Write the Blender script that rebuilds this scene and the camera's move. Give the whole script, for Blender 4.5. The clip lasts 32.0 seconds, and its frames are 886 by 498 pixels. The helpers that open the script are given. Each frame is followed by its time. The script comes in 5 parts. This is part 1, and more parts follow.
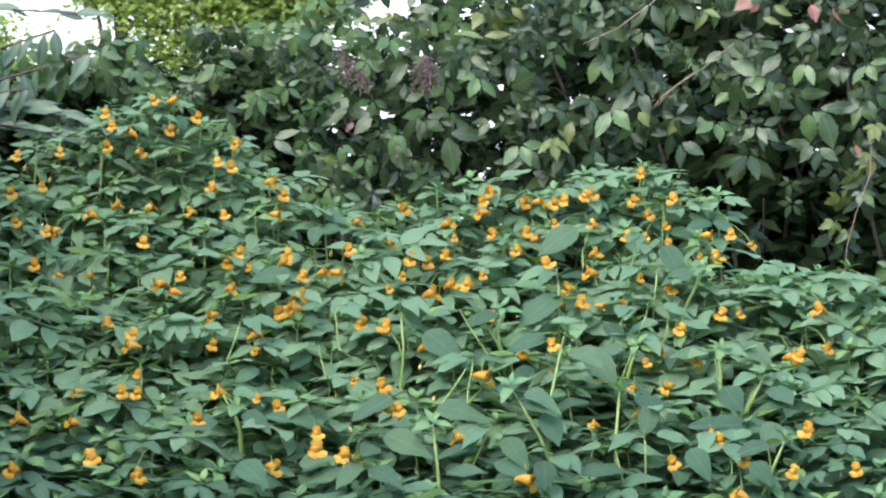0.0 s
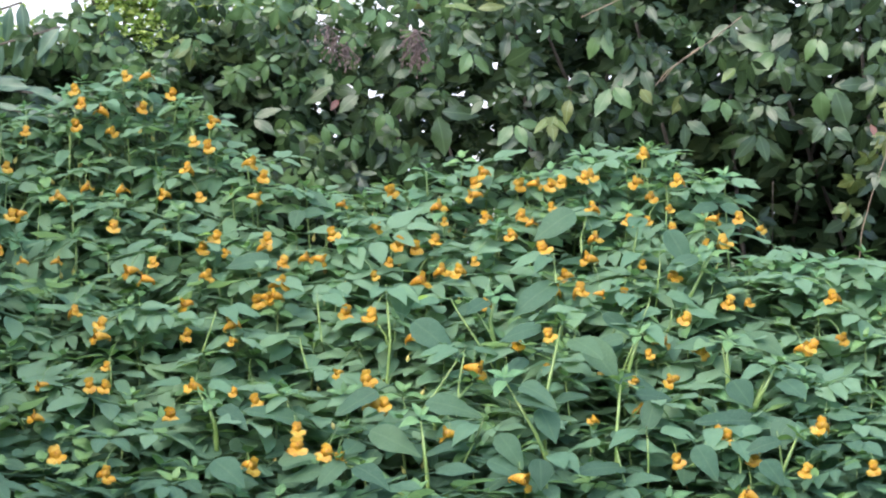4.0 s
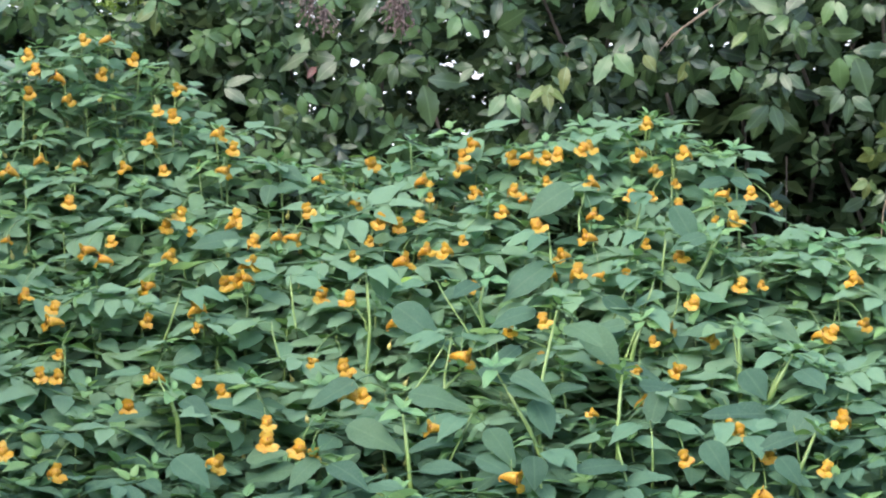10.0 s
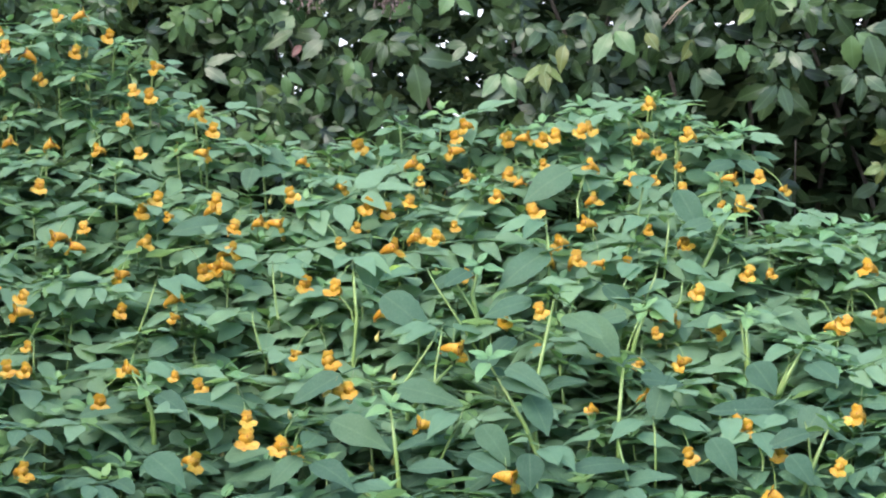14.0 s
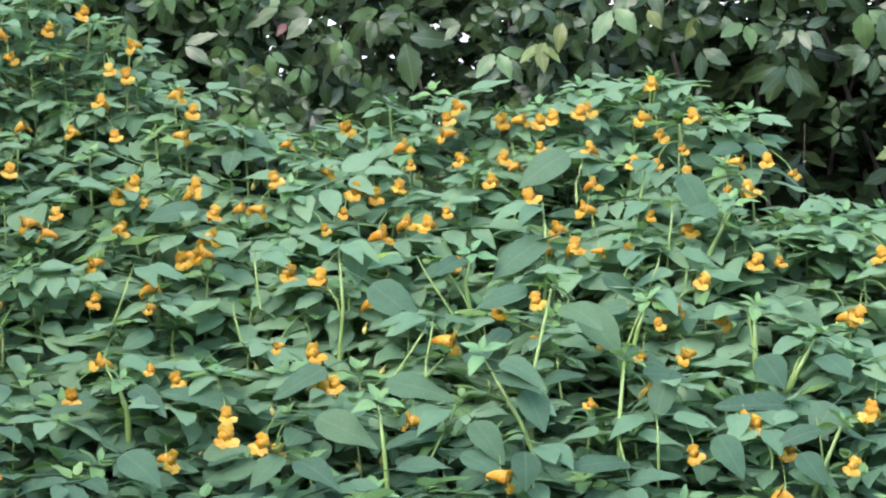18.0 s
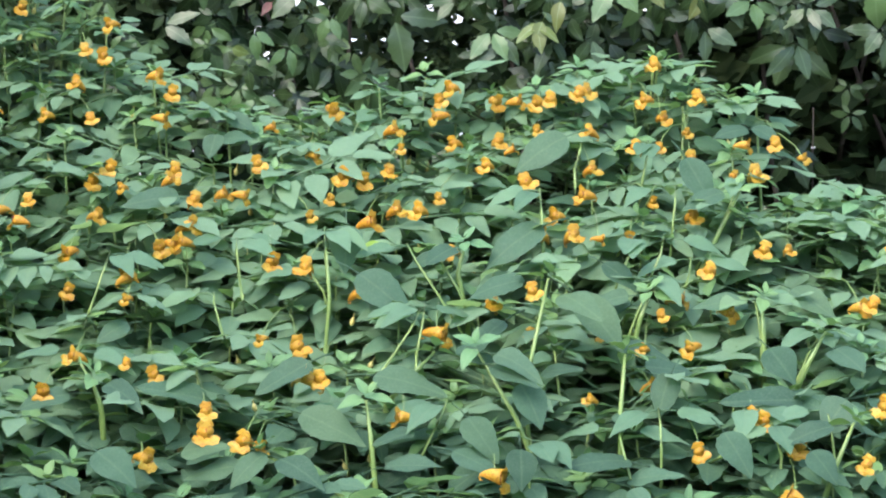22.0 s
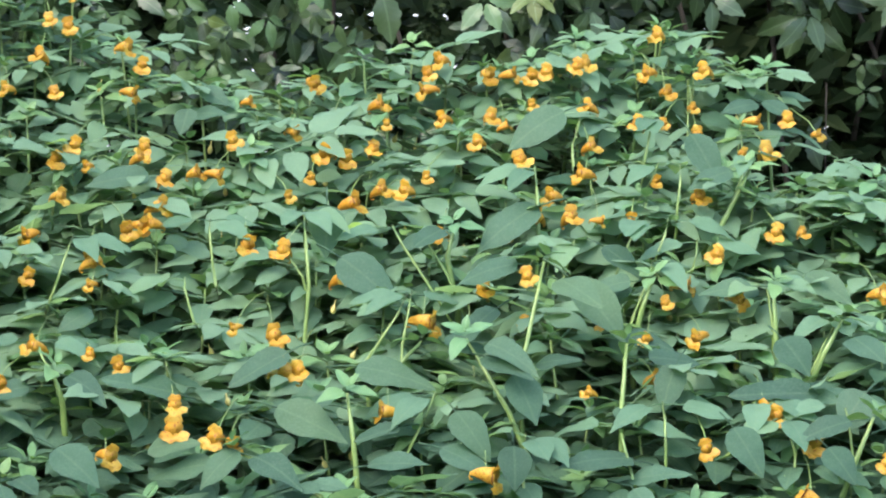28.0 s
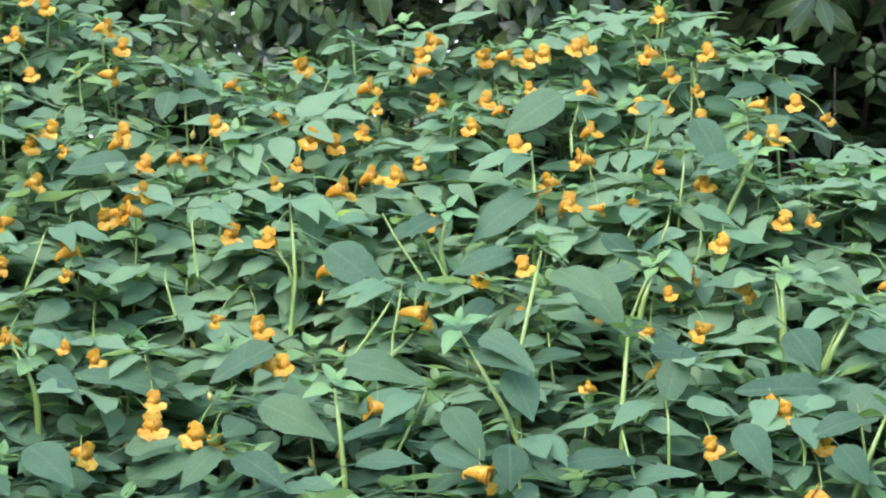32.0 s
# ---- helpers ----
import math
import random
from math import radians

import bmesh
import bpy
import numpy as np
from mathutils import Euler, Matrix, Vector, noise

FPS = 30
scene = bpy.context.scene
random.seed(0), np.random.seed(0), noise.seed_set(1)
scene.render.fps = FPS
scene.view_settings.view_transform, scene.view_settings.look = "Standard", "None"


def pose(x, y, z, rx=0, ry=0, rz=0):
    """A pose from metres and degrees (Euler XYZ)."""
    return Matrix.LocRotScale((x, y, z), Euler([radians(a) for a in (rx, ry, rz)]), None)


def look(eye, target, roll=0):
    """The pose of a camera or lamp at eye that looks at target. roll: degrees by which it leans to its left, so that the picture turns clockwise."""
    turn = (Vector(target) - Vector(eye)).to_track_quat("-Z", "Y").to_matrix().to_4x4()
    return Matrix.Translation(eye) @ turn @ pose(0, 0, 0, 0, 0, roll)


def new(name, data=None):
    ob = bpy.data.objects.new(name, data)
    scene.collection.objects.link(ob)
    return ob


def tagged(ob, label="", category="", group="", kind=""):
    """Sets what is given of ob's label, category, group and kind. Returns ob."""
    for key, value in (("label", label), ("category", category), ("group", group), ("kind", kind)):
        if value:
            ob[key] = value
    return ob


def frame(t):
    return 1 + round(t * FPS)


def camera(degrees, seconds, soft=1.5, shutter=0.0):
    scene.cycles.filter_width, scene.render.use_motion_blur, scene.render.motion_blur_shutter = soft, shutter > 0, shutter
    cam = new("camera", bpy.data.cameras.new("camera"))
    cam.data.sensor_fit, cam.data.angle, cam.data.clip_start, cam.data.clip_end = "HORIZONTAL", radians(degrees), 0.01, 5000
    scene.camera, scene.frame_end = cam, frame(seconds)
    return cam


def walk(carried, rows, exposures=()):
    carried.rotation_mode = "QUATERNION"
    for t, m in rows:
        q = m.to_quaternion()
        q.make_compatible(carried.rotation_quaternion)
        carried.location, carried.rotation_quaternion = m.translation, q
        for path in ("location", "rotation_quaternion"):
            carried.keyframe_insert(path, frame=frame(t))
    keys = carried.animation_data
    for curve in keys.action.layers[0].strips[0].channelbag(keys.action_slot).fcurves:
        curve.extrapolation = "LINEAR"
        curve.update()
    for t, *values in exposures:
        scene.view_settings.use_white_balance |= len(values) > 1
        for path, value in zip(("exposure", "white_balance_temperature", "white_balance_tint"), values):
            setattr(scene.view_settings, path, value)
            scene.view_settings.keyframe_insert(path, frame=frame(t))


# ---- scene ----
cam = camera(12.0, 32.0, soft=2.2)

# A long lens glides down and in to the flower bank's foot, imitating a zoom.
REACH, PITCH = 6.4, 8.0
START = Vector((0.0, -6.338, 1.841))
GLIDE = pose(0, 0, 0, 90 - PITCH) @ Vector((0.03834, -0.05704, -1.0))
rows = []
for sec in range(33):
    gone = REACH * (1 - 1 / (1 + 0.016 * sec))
    at = START + gone * GLIDE
    rows.append((float(sec), pose(at.x, at.y, at.z, 90 - PITCH)))
walk(cam, rows, exposures=[(0.0, 2.47), (14.0, 2.57), (32.0, 2.65)])

# ---- world and light: a bright, thinly clouded sky ----
SUN_EL, SUN_AZ = 55.0, 215.0
world = bpy.data.worlds.new("world")
scene.world = world
world.use_nodes = True
wn = world.node_tree.nodes
sky = wn.new("ShaderNodeTexSky")
sky.sky_type = "NISHITA"
sky.sun_disc = False
sky.sun_elevation, sky.sun_rotation = radians(SUN_EL), radians(SUN_AZ)
sky.air_density, sky.dust_density, sky.ozone_density = 1.0, 2.0, 1.0
wn["Background"].inputs["Strength"].default_value = 0.15
world.node_tree.links.new(sky.outputs[0], wn["Background"].inputs["Color"])
sun = new("sun", bpy.data.lights.new("sun", "SUN"))
sun.data.energy, sun.data.angle, sun.data.color = 0.5, radians(50), (1.0, 0.96, 0.88)
az, el = radians(SUN_AZ), radians(SUN_EL)
sun_way = Vector((math.sin(az) * math.cos(el), math.cos(az) * math.cos(el), math.sin(el)))
sun.matrix_world = look(sun_way * 30, (0, 0, 0))

rng = random.Random(11)


# ---- materials ----
def nodes_of(name):
    m = bpy.data.materials.new(name)
    m.use_nodes = True
    return m, m.node_tree.nodes, m.node_tree.links, m.node_tree.nodes["Principled BSDF"]


def noise_node(n, l, scale, detail=3.0, coord="Object"):
    c = n.new("ShaderNodeTexCoord")
    t = n.new("ShaderNodeTexNoise")
    t.inputs["Scale"].default_value, t.inputs["Detail"].default_value = scale, detail
    l.new(c.outputs[coord], t.inputs["Vector"])
    return t.outputs["Fac"]


def ramp_node(n, l, fac, stops):
    r = n.new("ShaderNodeValToRGB")
    e = r.color_ramp.elements
    while len(e) < len(stops):
        e.new(0.5)
    for k, (p, c) in zip(e, stops):
        k.position, k.color = p, (*c, 1)
    l.new(fac, r.inputs[0])
    return r.outputs[0]


def mix_node(n, l, fac, a, b, mode="MIX"):
    m = n.new("ShaderNodeMix")
    m.data_type, m.blend_type = "RGBA", mode
    for slot, v in ((0, fac), (6, a), (7, b)):
        if isinstance(v, (int, float)):
            m.inputs[slot].default_value = v
        elif isinstance(v, tuple):
            m.inputs[slot].default_value = (*v, 1)
        else:
            l.new(v, m.inputs[slot])
    return m.outputs[2]


def math_node(n, l, op, a, b=0.0):
    m = n.new("ShaderNodeMath")
    m.operation = op
    for slot, v in ((0, a), (1, b)):
        if isinstance(v, (int, float)):
            m.inputs[slot].default_value = v
        else:
            l.new(v, m.inputs[slot])
    return m.outputs[0]


def leaf_material(name, stops, rough, sheen, glow, vein=0.35, island=False, spots=(0.30, 0.24, 0.08), bloom=0.0):
    """A leaf: colour by leaf, mottling, side veins slanting off the midrib, a little light passing through."""
    m, n, l, p = nodes_of(name)
    if island:
        pick = n.new("ShaderNodeNewGeometry").outputs["Random Per Island"]
    else:
        pick = n.new("ShaderNodeObjectInfo").outputs["Random"]
    col = ramp_node(n, l, pick, stops)
    mott = noise_node(n, l, 2.6, 3.0)
    col = mix_node(n, l, math_node(n, l, "MULTIPLY", mott, 0.75), col, (0.60, 0.64, 0.58), "MULTIPLY")
    sep = n.new("ShaderNodeSeparateXYZ")
    lie = n.new("ShaderNodeAttribute")
    lie.attribute_name = "blade"
    l.new(lie.outputs["Vector"], sep.inputs[0])
    side = math_node(n, l, "ABSOLUTE", sep.outputs[1])
    along = math_node(n, l, "SUBTRACT", sep.outputs[0], math_node(n, l, "MULTIPLY", side, 0.8))
    saw = math_node(n, l, "PINGPONG", math_node(n, l, "MULTIPLY", along, 8.0), 0.5)
    ribs = math_node(n, l, "MULTIPLY", math_node(n, l, "LESS_THAN", saw, 0.05), 0.35)
    mid = math_node(n, l, "LESS_THAN", side, 0.018)
    lines = math_node(n, l, "MAXIMUM", ribs, mid)
    if vein > 0:
        col = mix_node(n, l, math_node(n, l, "MULTIPLY", lines, vein), col, (0.22, 0.32, 0.17))
    fine = noise_node(n, l, 16.0, 2.0)
    if bloom > 0:
        # the waxy bloom of the upper side, in fine pale flecks
        fleck = ramp_node(n, l, noise_node(n, l, 34.0, 4.0), ((0.46, (0.0, 0.0, 0.0)), (0.72, (1.0, 1.0, 1.0))))
        col = mix_node(n, l, math_node(n, l, "MULTIPLY", fleck, bloom), col, mix_node(n, l, 0.3, col, (0.50, 0.60, 0.44)))
    blot = math_node(n, l, "GREATER_THAN", fine, 0.76)
    col = mix_node(n, l, math_node(n, l, "MULTIPLY", blot, 0.3), col, spots)
    l.new(col, p.inputs["Base Color"])
    p.inputs["Roughness"].default_value = rough
    p.inputs["Specular IOR Level"].default_value = sheen
    bump = n.new("ShaderNodeBump")
    bump.inputs["Strength"].default_value = 0.2
    bump.inputs["Distance"].default_value = 0.02
    h = math_node(n, l, "SUBTRACT", math_node(n, l, "MULTIPLY", mott, 0.35), math_node(n, l, "MULTIPLY", lines, 0.5))
    l.new(h, bump.inputs["Height"])
    l.new(bump.outputs[0], p.inputs["Normal"])
    tr = n.new("ShaderNodeBsdfTranslucent")
    l.new(mix_node(n, l, 1.0, col, (1.0, 1.0, 0.55), "MULTIPLY"), tr.inputs[0])
    ms = n.new("ShaderNodeMixShader")
    ms.inputs[0].default_value = glow
    l.new(p.outputs[0], ms.inputs[1])
    l.new(tr.outputs[0], ms.inputs[2])
    l.new(ms.outputs[0], n["Material Output"].inputs[0])
    return m


def plain_material(name, dark, light, scale=30.0, rough=0.7, bump=0.3, metal=0.0):
    m, n, l, p = nodes_of(name)
    f = noise_node(n, l, scale, 5.0)
    g = noise_node(n, l, scale * 0.13, 2.0)
    both = math_node(n, l, "ADD", math_node(n, l, "MULTIPLY", f, 0.6), math_node(n, l, "MULTIPLY", g, 0.4))
    l.new(ramp_node(n, l, both, ((0.3, dark), (0.7, light))), p.inputs["Base Color"])
    p.inputs["Roughness"].default_value, p.inputs["Metallic"].default_value = rough, metal
    b = n.new("ShaderNodeBump")
    b.inputs["Strength"].default_value, b.inputs["Distance"].default_value = bump, 0.01
    l.new(f, b.inputs["Height"])
    l.new(b.outputs[0], p.inputs["Normal"])
    return m


def petal_material(name, stops, speck):
    m, n, l, p = nodes_of(name)
    col = ramp_node(n, l, n.new("ShaderNodeObjectInfo").outputs["Random"], stops)
    soft = noise_node(n, l, 3.0, 2.0)
    col = mix_node(n, l, math_node(n, l, "MULTIPLY", soft, 0.3), col, (0.55, 0.26, 0.02))
    dots = math_node(n, l, "GREATER_THAN", noise_node(n, l, 11.0, 1.0), speck)
    col = mix_node(n, l, math_node(n, l, "MULTIPLY", dots, 0.7), col, (0.28, 0.04, 0.01))
    l.new(col, p.inputs["Base Color"])
    p.inputs["Roughness"].default_value = 0.5
    tr = n.new("ShaderNodeBsdfTranslucent")
    l.new(col, tr.inputs[0])
    ms = n.new("ShaderNodeMixShader")
    ms.inputs[0].default_value = 0.38
    l.new(p.outputs[0], ms.inputs[1])
    l.new(tr.outputs[0], ms.inputs[2])
    l.new(ms.outputs[0], n["Material Output"].inputs[0])
    return m


# leaf and shoot each have a paler copy: upper-bank light put into colour
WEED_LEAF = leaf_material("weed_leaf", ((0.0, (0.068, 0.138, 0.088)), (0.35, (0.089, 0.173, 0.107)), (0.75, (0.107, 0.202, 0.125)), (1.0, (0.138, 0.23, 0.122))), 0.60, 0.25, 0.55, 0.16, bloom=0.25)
WEED_LEAF_LIT = leaf_material("weed_leaf_lit", ((0.0, (0.13, 0.244, 0.148)), (0.35, (0.164, 0.294, 0.178)), (0.75, (0.197, 0.338, 0.204)), (1.0, (0.239, 0.376, 0.199))), 0.60, 0.25, 0.55, 0.16, bloom=0.25)
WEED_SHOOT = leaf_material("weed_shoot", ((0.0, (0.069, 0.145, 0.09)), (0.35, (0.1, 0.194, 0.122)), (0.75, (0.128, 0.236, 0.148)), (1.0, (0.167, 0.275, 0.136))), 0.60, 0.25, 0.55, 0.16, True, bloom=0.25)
WEED_SHOOT_LIT = leaf_material("weed_shoot_lit", ((0.0, (0.168, 0.285, 0.179)), (0.35, (0.205, 0.34, 0.21)), (0.75, (0.238, 0.376, 0.227)), (1.0, (0.27, 0.404, 0.215))), 0.60, 0.25, 0.55, 0.16, True, bloom=0.25)
WEED_TIP = leaf_material("weed_tip", ((0.0, (0.126, 0.254, 0.116)), (1.0, (0.18, 0.306, 0.116))), 0.5, 0.3, 0.3, 0.2)
WEED_STEM = plain_material("weed_stem", (0.11, 0.185, 0.045), (0.21, 0.29, 0.085), 60.0, 0.4, 0.1)
PETAL = petal_material("petal", ((0.0, (0.50, 0.26, 0.016)), (0.5, (0.54, 0.32, 0.026)), (1.0, (0.57, 0.38, 0.05))), 0.66)
THROAT = plain_material("flower_throat", (0.045, 0.010, 0.004), (0.15, 0.040, 0.008), 5.0, 0.7, 0.1)
SAC = petal_material("flower_sac", ((0.0, (0.56, 0.28, 0.02)), (1.0, (0.60, 0.36, 0.04))), 0.62)
BUD = plain_material("bud", (0.45, 0.40, 0.10), (0.62, 0.50, 0.18), 90.0, 0.5, 0.1)
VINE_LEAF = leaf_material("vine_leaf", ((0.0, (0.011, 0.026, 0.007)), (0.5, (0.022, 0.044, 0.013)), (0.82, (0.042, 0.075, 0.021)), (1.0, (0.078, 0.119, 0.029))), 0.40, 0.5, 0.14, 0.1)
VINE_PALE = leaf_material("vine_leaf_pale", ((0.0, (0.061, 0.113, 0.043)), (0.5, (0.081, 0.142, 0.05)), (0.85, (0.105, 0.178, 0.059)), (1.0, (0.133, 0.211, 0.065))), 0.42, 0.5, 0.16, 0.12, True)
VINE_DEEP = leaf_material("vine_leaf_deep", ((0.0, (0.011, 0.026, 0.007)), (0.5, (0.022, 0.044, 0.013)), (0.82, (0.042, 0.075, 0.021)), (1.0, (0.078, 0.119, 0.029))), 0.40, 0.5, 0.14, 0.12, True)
VINE_RED = leaf_material("vine_red", ((0.0, (0.24, 0.085, 0.075)), (1.0, (0.28, 0.14, 0.11))), 0.45, 0.4, 0.2, 0.3)
VINE_YELLOW = leaf_material("vine_yellow", ((0.0, (0.135, 0.145, 0.038)), (1.0, (0.11, 0.165, 0.045))), 0.45, 0.4, 0.25, 0.3)
# shade in the hedge's depth is put into this dark leaf colour
INNER_SHADE_LEAF = leaf_material("inner_shade_leaf", ((0.0, (0.019, 0.034, 0.014)), (0.6, (0.029, 0.052, 0.019)), (1.0, (0.046, 0.066, 0.023))), 0.75, 0.12, 0.08, 0.0, True)
# sunlight on the tree beyond the hedge is put into this bright colour
TREE_LEAF_SUNLIT = leaf_material("tree_leaf_sunlit", ((0.0, (0.144, 0.234, 0.036)), (0.6, (0.270, 0.378, 0.081)), (1.0, (0.432, 0.486, 0.162))), 0.5, 0.3, 0.45, 0.0, True)
BERRY = plain_material("berry", (0.07, 0.045, 0.045), (0.16, 0.11, 0.09), 80.0, 0.6, 0.2)
SHRUB_LEAF = leaf_material("shrub_leaf", ((0.0, (0.045, 0.09, 0.06)), (1.0, (0.08, 0.14, 0.085))), 0.42, 0.45, 0.15, 0.15)
BARK = plain_material("bark", (0.035, 0.028, 0.022), (0.10, 0.08, 0.06), 40.0, 0.9, 0.8)
TWIG = plain_material("twig", (0.12, 0.085, 0.055), (0.26, 0.19, 0.125), 60.0, 0.7, 0.4)
SOIL = plain_material("soil", (0.022, 0.018, 0.012), (0.06, 0.05, 0.03), 9.0, 0.95, 0.9)
GREY_RENDER = plain_material("grey_render", (0.20, 0.20, 0.19), (0.30, 0.29, 0.28), 12.0, 0.85, 0.3)
SKY_WHITE = plain_material("sky_white", (0.72, 0.72, 0.70), (0.84, 0.83, 0.81), 25.0, 0.8, 0.3)


# ---- helpers for things and parts ----
def mesh_of(name, verts, faces, material, smooth=True):
    me = bpy.data.meshes.new(name)
    me.from_pydata([tuple(v)[:3] for v in verts], [], faces)
    if any(len(v) == 5 for v in verts):
        lie = me.attributes.new("blade", "FLOAT_VECTOR", "POINT")
        lie.data.foreach_set("vector", [c for v in verts for c in ((v[3], v[4], 0.0) if len(v) == 5 else (0.0, 0.3, 0.0))])
    if smooth:
        me.polygons.foreach_set("use_smooth", [True] * len(me.polygons))
    me.materials.append(material)
    me.update()
    return me


def part(name, me, parent, m=None, label=""):
    ob = new(name, me)
    ob.parent = parent
    if m is not None:
        ob.matrix_basis = m
    return tagged(ob, label=label)


def tube(points, radii, sides=6):
    """A bent, tapering tube through points: its vertices and faces."""
    verts, faces = [], []
    pts = [Vector(p) for p in points]
    for i, p in enumerate(pts):
        way = (pts[min(i + 1, len(pts) - 1)] - pts[max(i - 1, 0)]).normalized()
        a = way.orthogonal().normalized()
        b = way.cross(a)
        for k in range(sides):
            w = 2 * math.pi * k / sides
            verts.append(p + radii[i] * (math.cos(w) * a + math.sin(w) * b))
    for i in range(len(pts) - 1):
        for k in range(sides):
            j = (k + 1) % sides
            faces.append((i * sides + k, i * sides + j, (i + 1) * sides + j, (i + 1) * sides + k))
    faces.append(tuple(range((len(pts) - 1) * sides, len(pts) * sides)))
    return verts, faces


def moved(m, verts):
    """Blade vertices moved by m; what they carry besides their place stays."""
    return [(*(m @ Vector(q[:3])), *q[3:]) for q in verts]


def join(*bits):
    verts, faces = [], []
    for v, f in bits:
        k = len(verts)
        verts += v
        faces += [tuple(i + k for i in q) for q in f]
    return verts, faces


def blade(start, width, peak, tip, droop, fold, teeth, cut, seed, bend=0.0):
    """A toothed leaf blade of length 1 along x from start: half width, where it is widest, taper, droop, fold along the midrib."""
    r = random.Random(seed)
    verts, faces = [], []
    top = (peak ** (peak * 2)) * ((1 - peak) ** ((1 - peak) * tip))
    steps = teeth * 2
    for i in range(steps + 1):
        s = i / steps
        w = width * (s ** (peak * 2)) * ((1 - s) ** ((1 - peak) * tip)) / top if 0 < s < 1 else 0.004
        if i % 2 and 0 < s < 0.97:
            w *= 1 + cut
        wave = 0.022 * math.sin(9 * s + seed) * (1 if 0 < s < 1 else 0)
        z = -droop * s * s
        y0 = bend * s * s
        lift = fold * w
        x = start + s
        verts += [(x - 0.10 * w, y0 - w, z + lift + wave + r.uniform(-.008, .008), s, -w), (x, y0 - w * 0.5, z + lift * 0.62 + wave * 0.3, s, -w * 0.5), (x, y0, z, s, 0.0),
                  (x, y0 + w * 0.5, z + lift * 0.62 - wave * 0.3, s, w * 0.5), (x - 0.10 * w, y0 + w, z + lift - wave + r.uniform(-.008, .008), s, w)]
    for i in range(steps):
        for k in range(4):
            a = i * 5 + k
            faces.append((a, a + 5, a + 6, a + 1))
    return verts, faces


def frame_of(at, way, normal, size):
    """A pose with x along way, z near normal, scaled."""
    x = Vector(way).normalized()
    y = Vector(normal).cross(x).normalized()
    z = x.cross(y)
    m = Matrix((x, y, z)).transposed().to_4x4()
    return Matrix.Translation(at) @ m @ Matrix.Diagonal((size, size, size, 1))


def thing(name, at, label, category, group="", kind=""):
    ob = new(name)
    ob.location = at
    ob.empty_display_size = 0.05
    return tagged(ob, label, category, group, kind)


# ---- the setting ----
def sheet(name, x0, x1, y0, y1, n, material, label, rough=0.03):
    verts, faces = [], []
    for j in range(n + 1):
        for i in range(n + 1):
            # finer near the middle, out to the horizon
            a, b = 2 * i / n - 1, 2 * j / n - 1
            x = (x0 + x1) / 2 + (x1 - x0) / 2 * a * abs(a) ** 3
            y = (y0 + y1) / 2 + (y1 - y0) / 2 * b * abs(b) ** 3
            verts.append((x, y, rough * (noise.noise((x * 2, y * 2, 0)) - 0.5)))
    for j in range(n):
        for i in range(n):
            k = j * (n + 1) + i
            faces.append((k, k + 1, k + n + 2, k + n + 1))
    return tagged(new(name, mesh_of(name, verts, faces, material)), label, "ground", kind="structure")


sheet("ground", -400, 400, -400, 400, 70, SOIL, "dark bare soil under the plants and the hedge")


# white board added behind the hedge in place of bright sky
def sky_wall():
    verts, faces = [], []
    for x, y, z in ((-6, 6.0, 0), (6, 6.0, 0), (6, 6.3, 0), (-6, 6.3, 0)):
        verts += [(x, y, z - 0.05), (x, y, z + 3.2)]
    faces = [(0, 2, 3, 1), (2, 4, 5, 3), (4, 6, 7, 5), (6, 0, 1, 7), (1, 3, 5, 7)]
    ob = new("sky_stand_in", mesh_of("sky_stand_in", verts, faces, SKY_WHITE, False))
    tagged(ob, "white wall standing in for the pale sky beyond the hedge", "wall", kind="structure")


sky_wall()

def light_block_wall():
    """A plain tall wall, unseen behind the camera, added to block low sky light."""
    x0, x1, y0, y1, h = -14, 14, -12.4, -12.0, 4.0
    verts = [(x, y, z) for x, y in ((x0, y0), (x1, y0), (x1, y1), (x0, y1)) for z in (-0.05, h)]
    faces = [(0, 2, 3, 1), (2, 4, 5, 3), (4, 6, 7, 5), (6, 0, 1, 7), (1, 3, 5, 7)]
    tagged(new("blocking_wall", mesh_of("blocking_wall", verts, faces, GREY_RENDER, False)), "unseen plain grey wall added behind the camera to block low sky light", "wall", kind="structure")


light_block_wall()

# ---- jewelweed bank ----
LEAF_MESHES = []
for k in range(8):
    petiole = tube([(0, 0, -0.06), (0.2, 0, -0.01), (0.42, 0, 0.0)], [0.016, 0.012, 0.010], 4)
    v, f = join(blade(0.4, 0.245 + 0.022 * (k % 3), 0.30, 1.45 + 0.1 * (k % 2), 0.10 + 0.08 * (k % 4), 0.20 - 0.09 * (k % 3), 7, 0.06, k, 0.06 * (k % 3 - 1)), petiole)
    LEAF_MESHES.append(mesh_of("jewelweed_leaf", v, f, WEED_LEAF))
# paler copies of the leaves, painted as if more light fell on them
LIT_LEAVES = []
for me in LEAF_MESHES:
    LIT_LEAVES.append(me.copy())
    LIT_LEAVES[-1].materials[0] = WEED_LEAF_LIT
YELLOWED = LEAF_MESHES[0].copy()
YELLOWED.materials[0] = leaf_material("fresh_leaf", ((0.0, (0.20, 0.34, 0.05)), (1.0, (0.24, 0.38, 0.06))), 0.5, 0.3, 0.3, 0.15)
TIP_MESHES = []
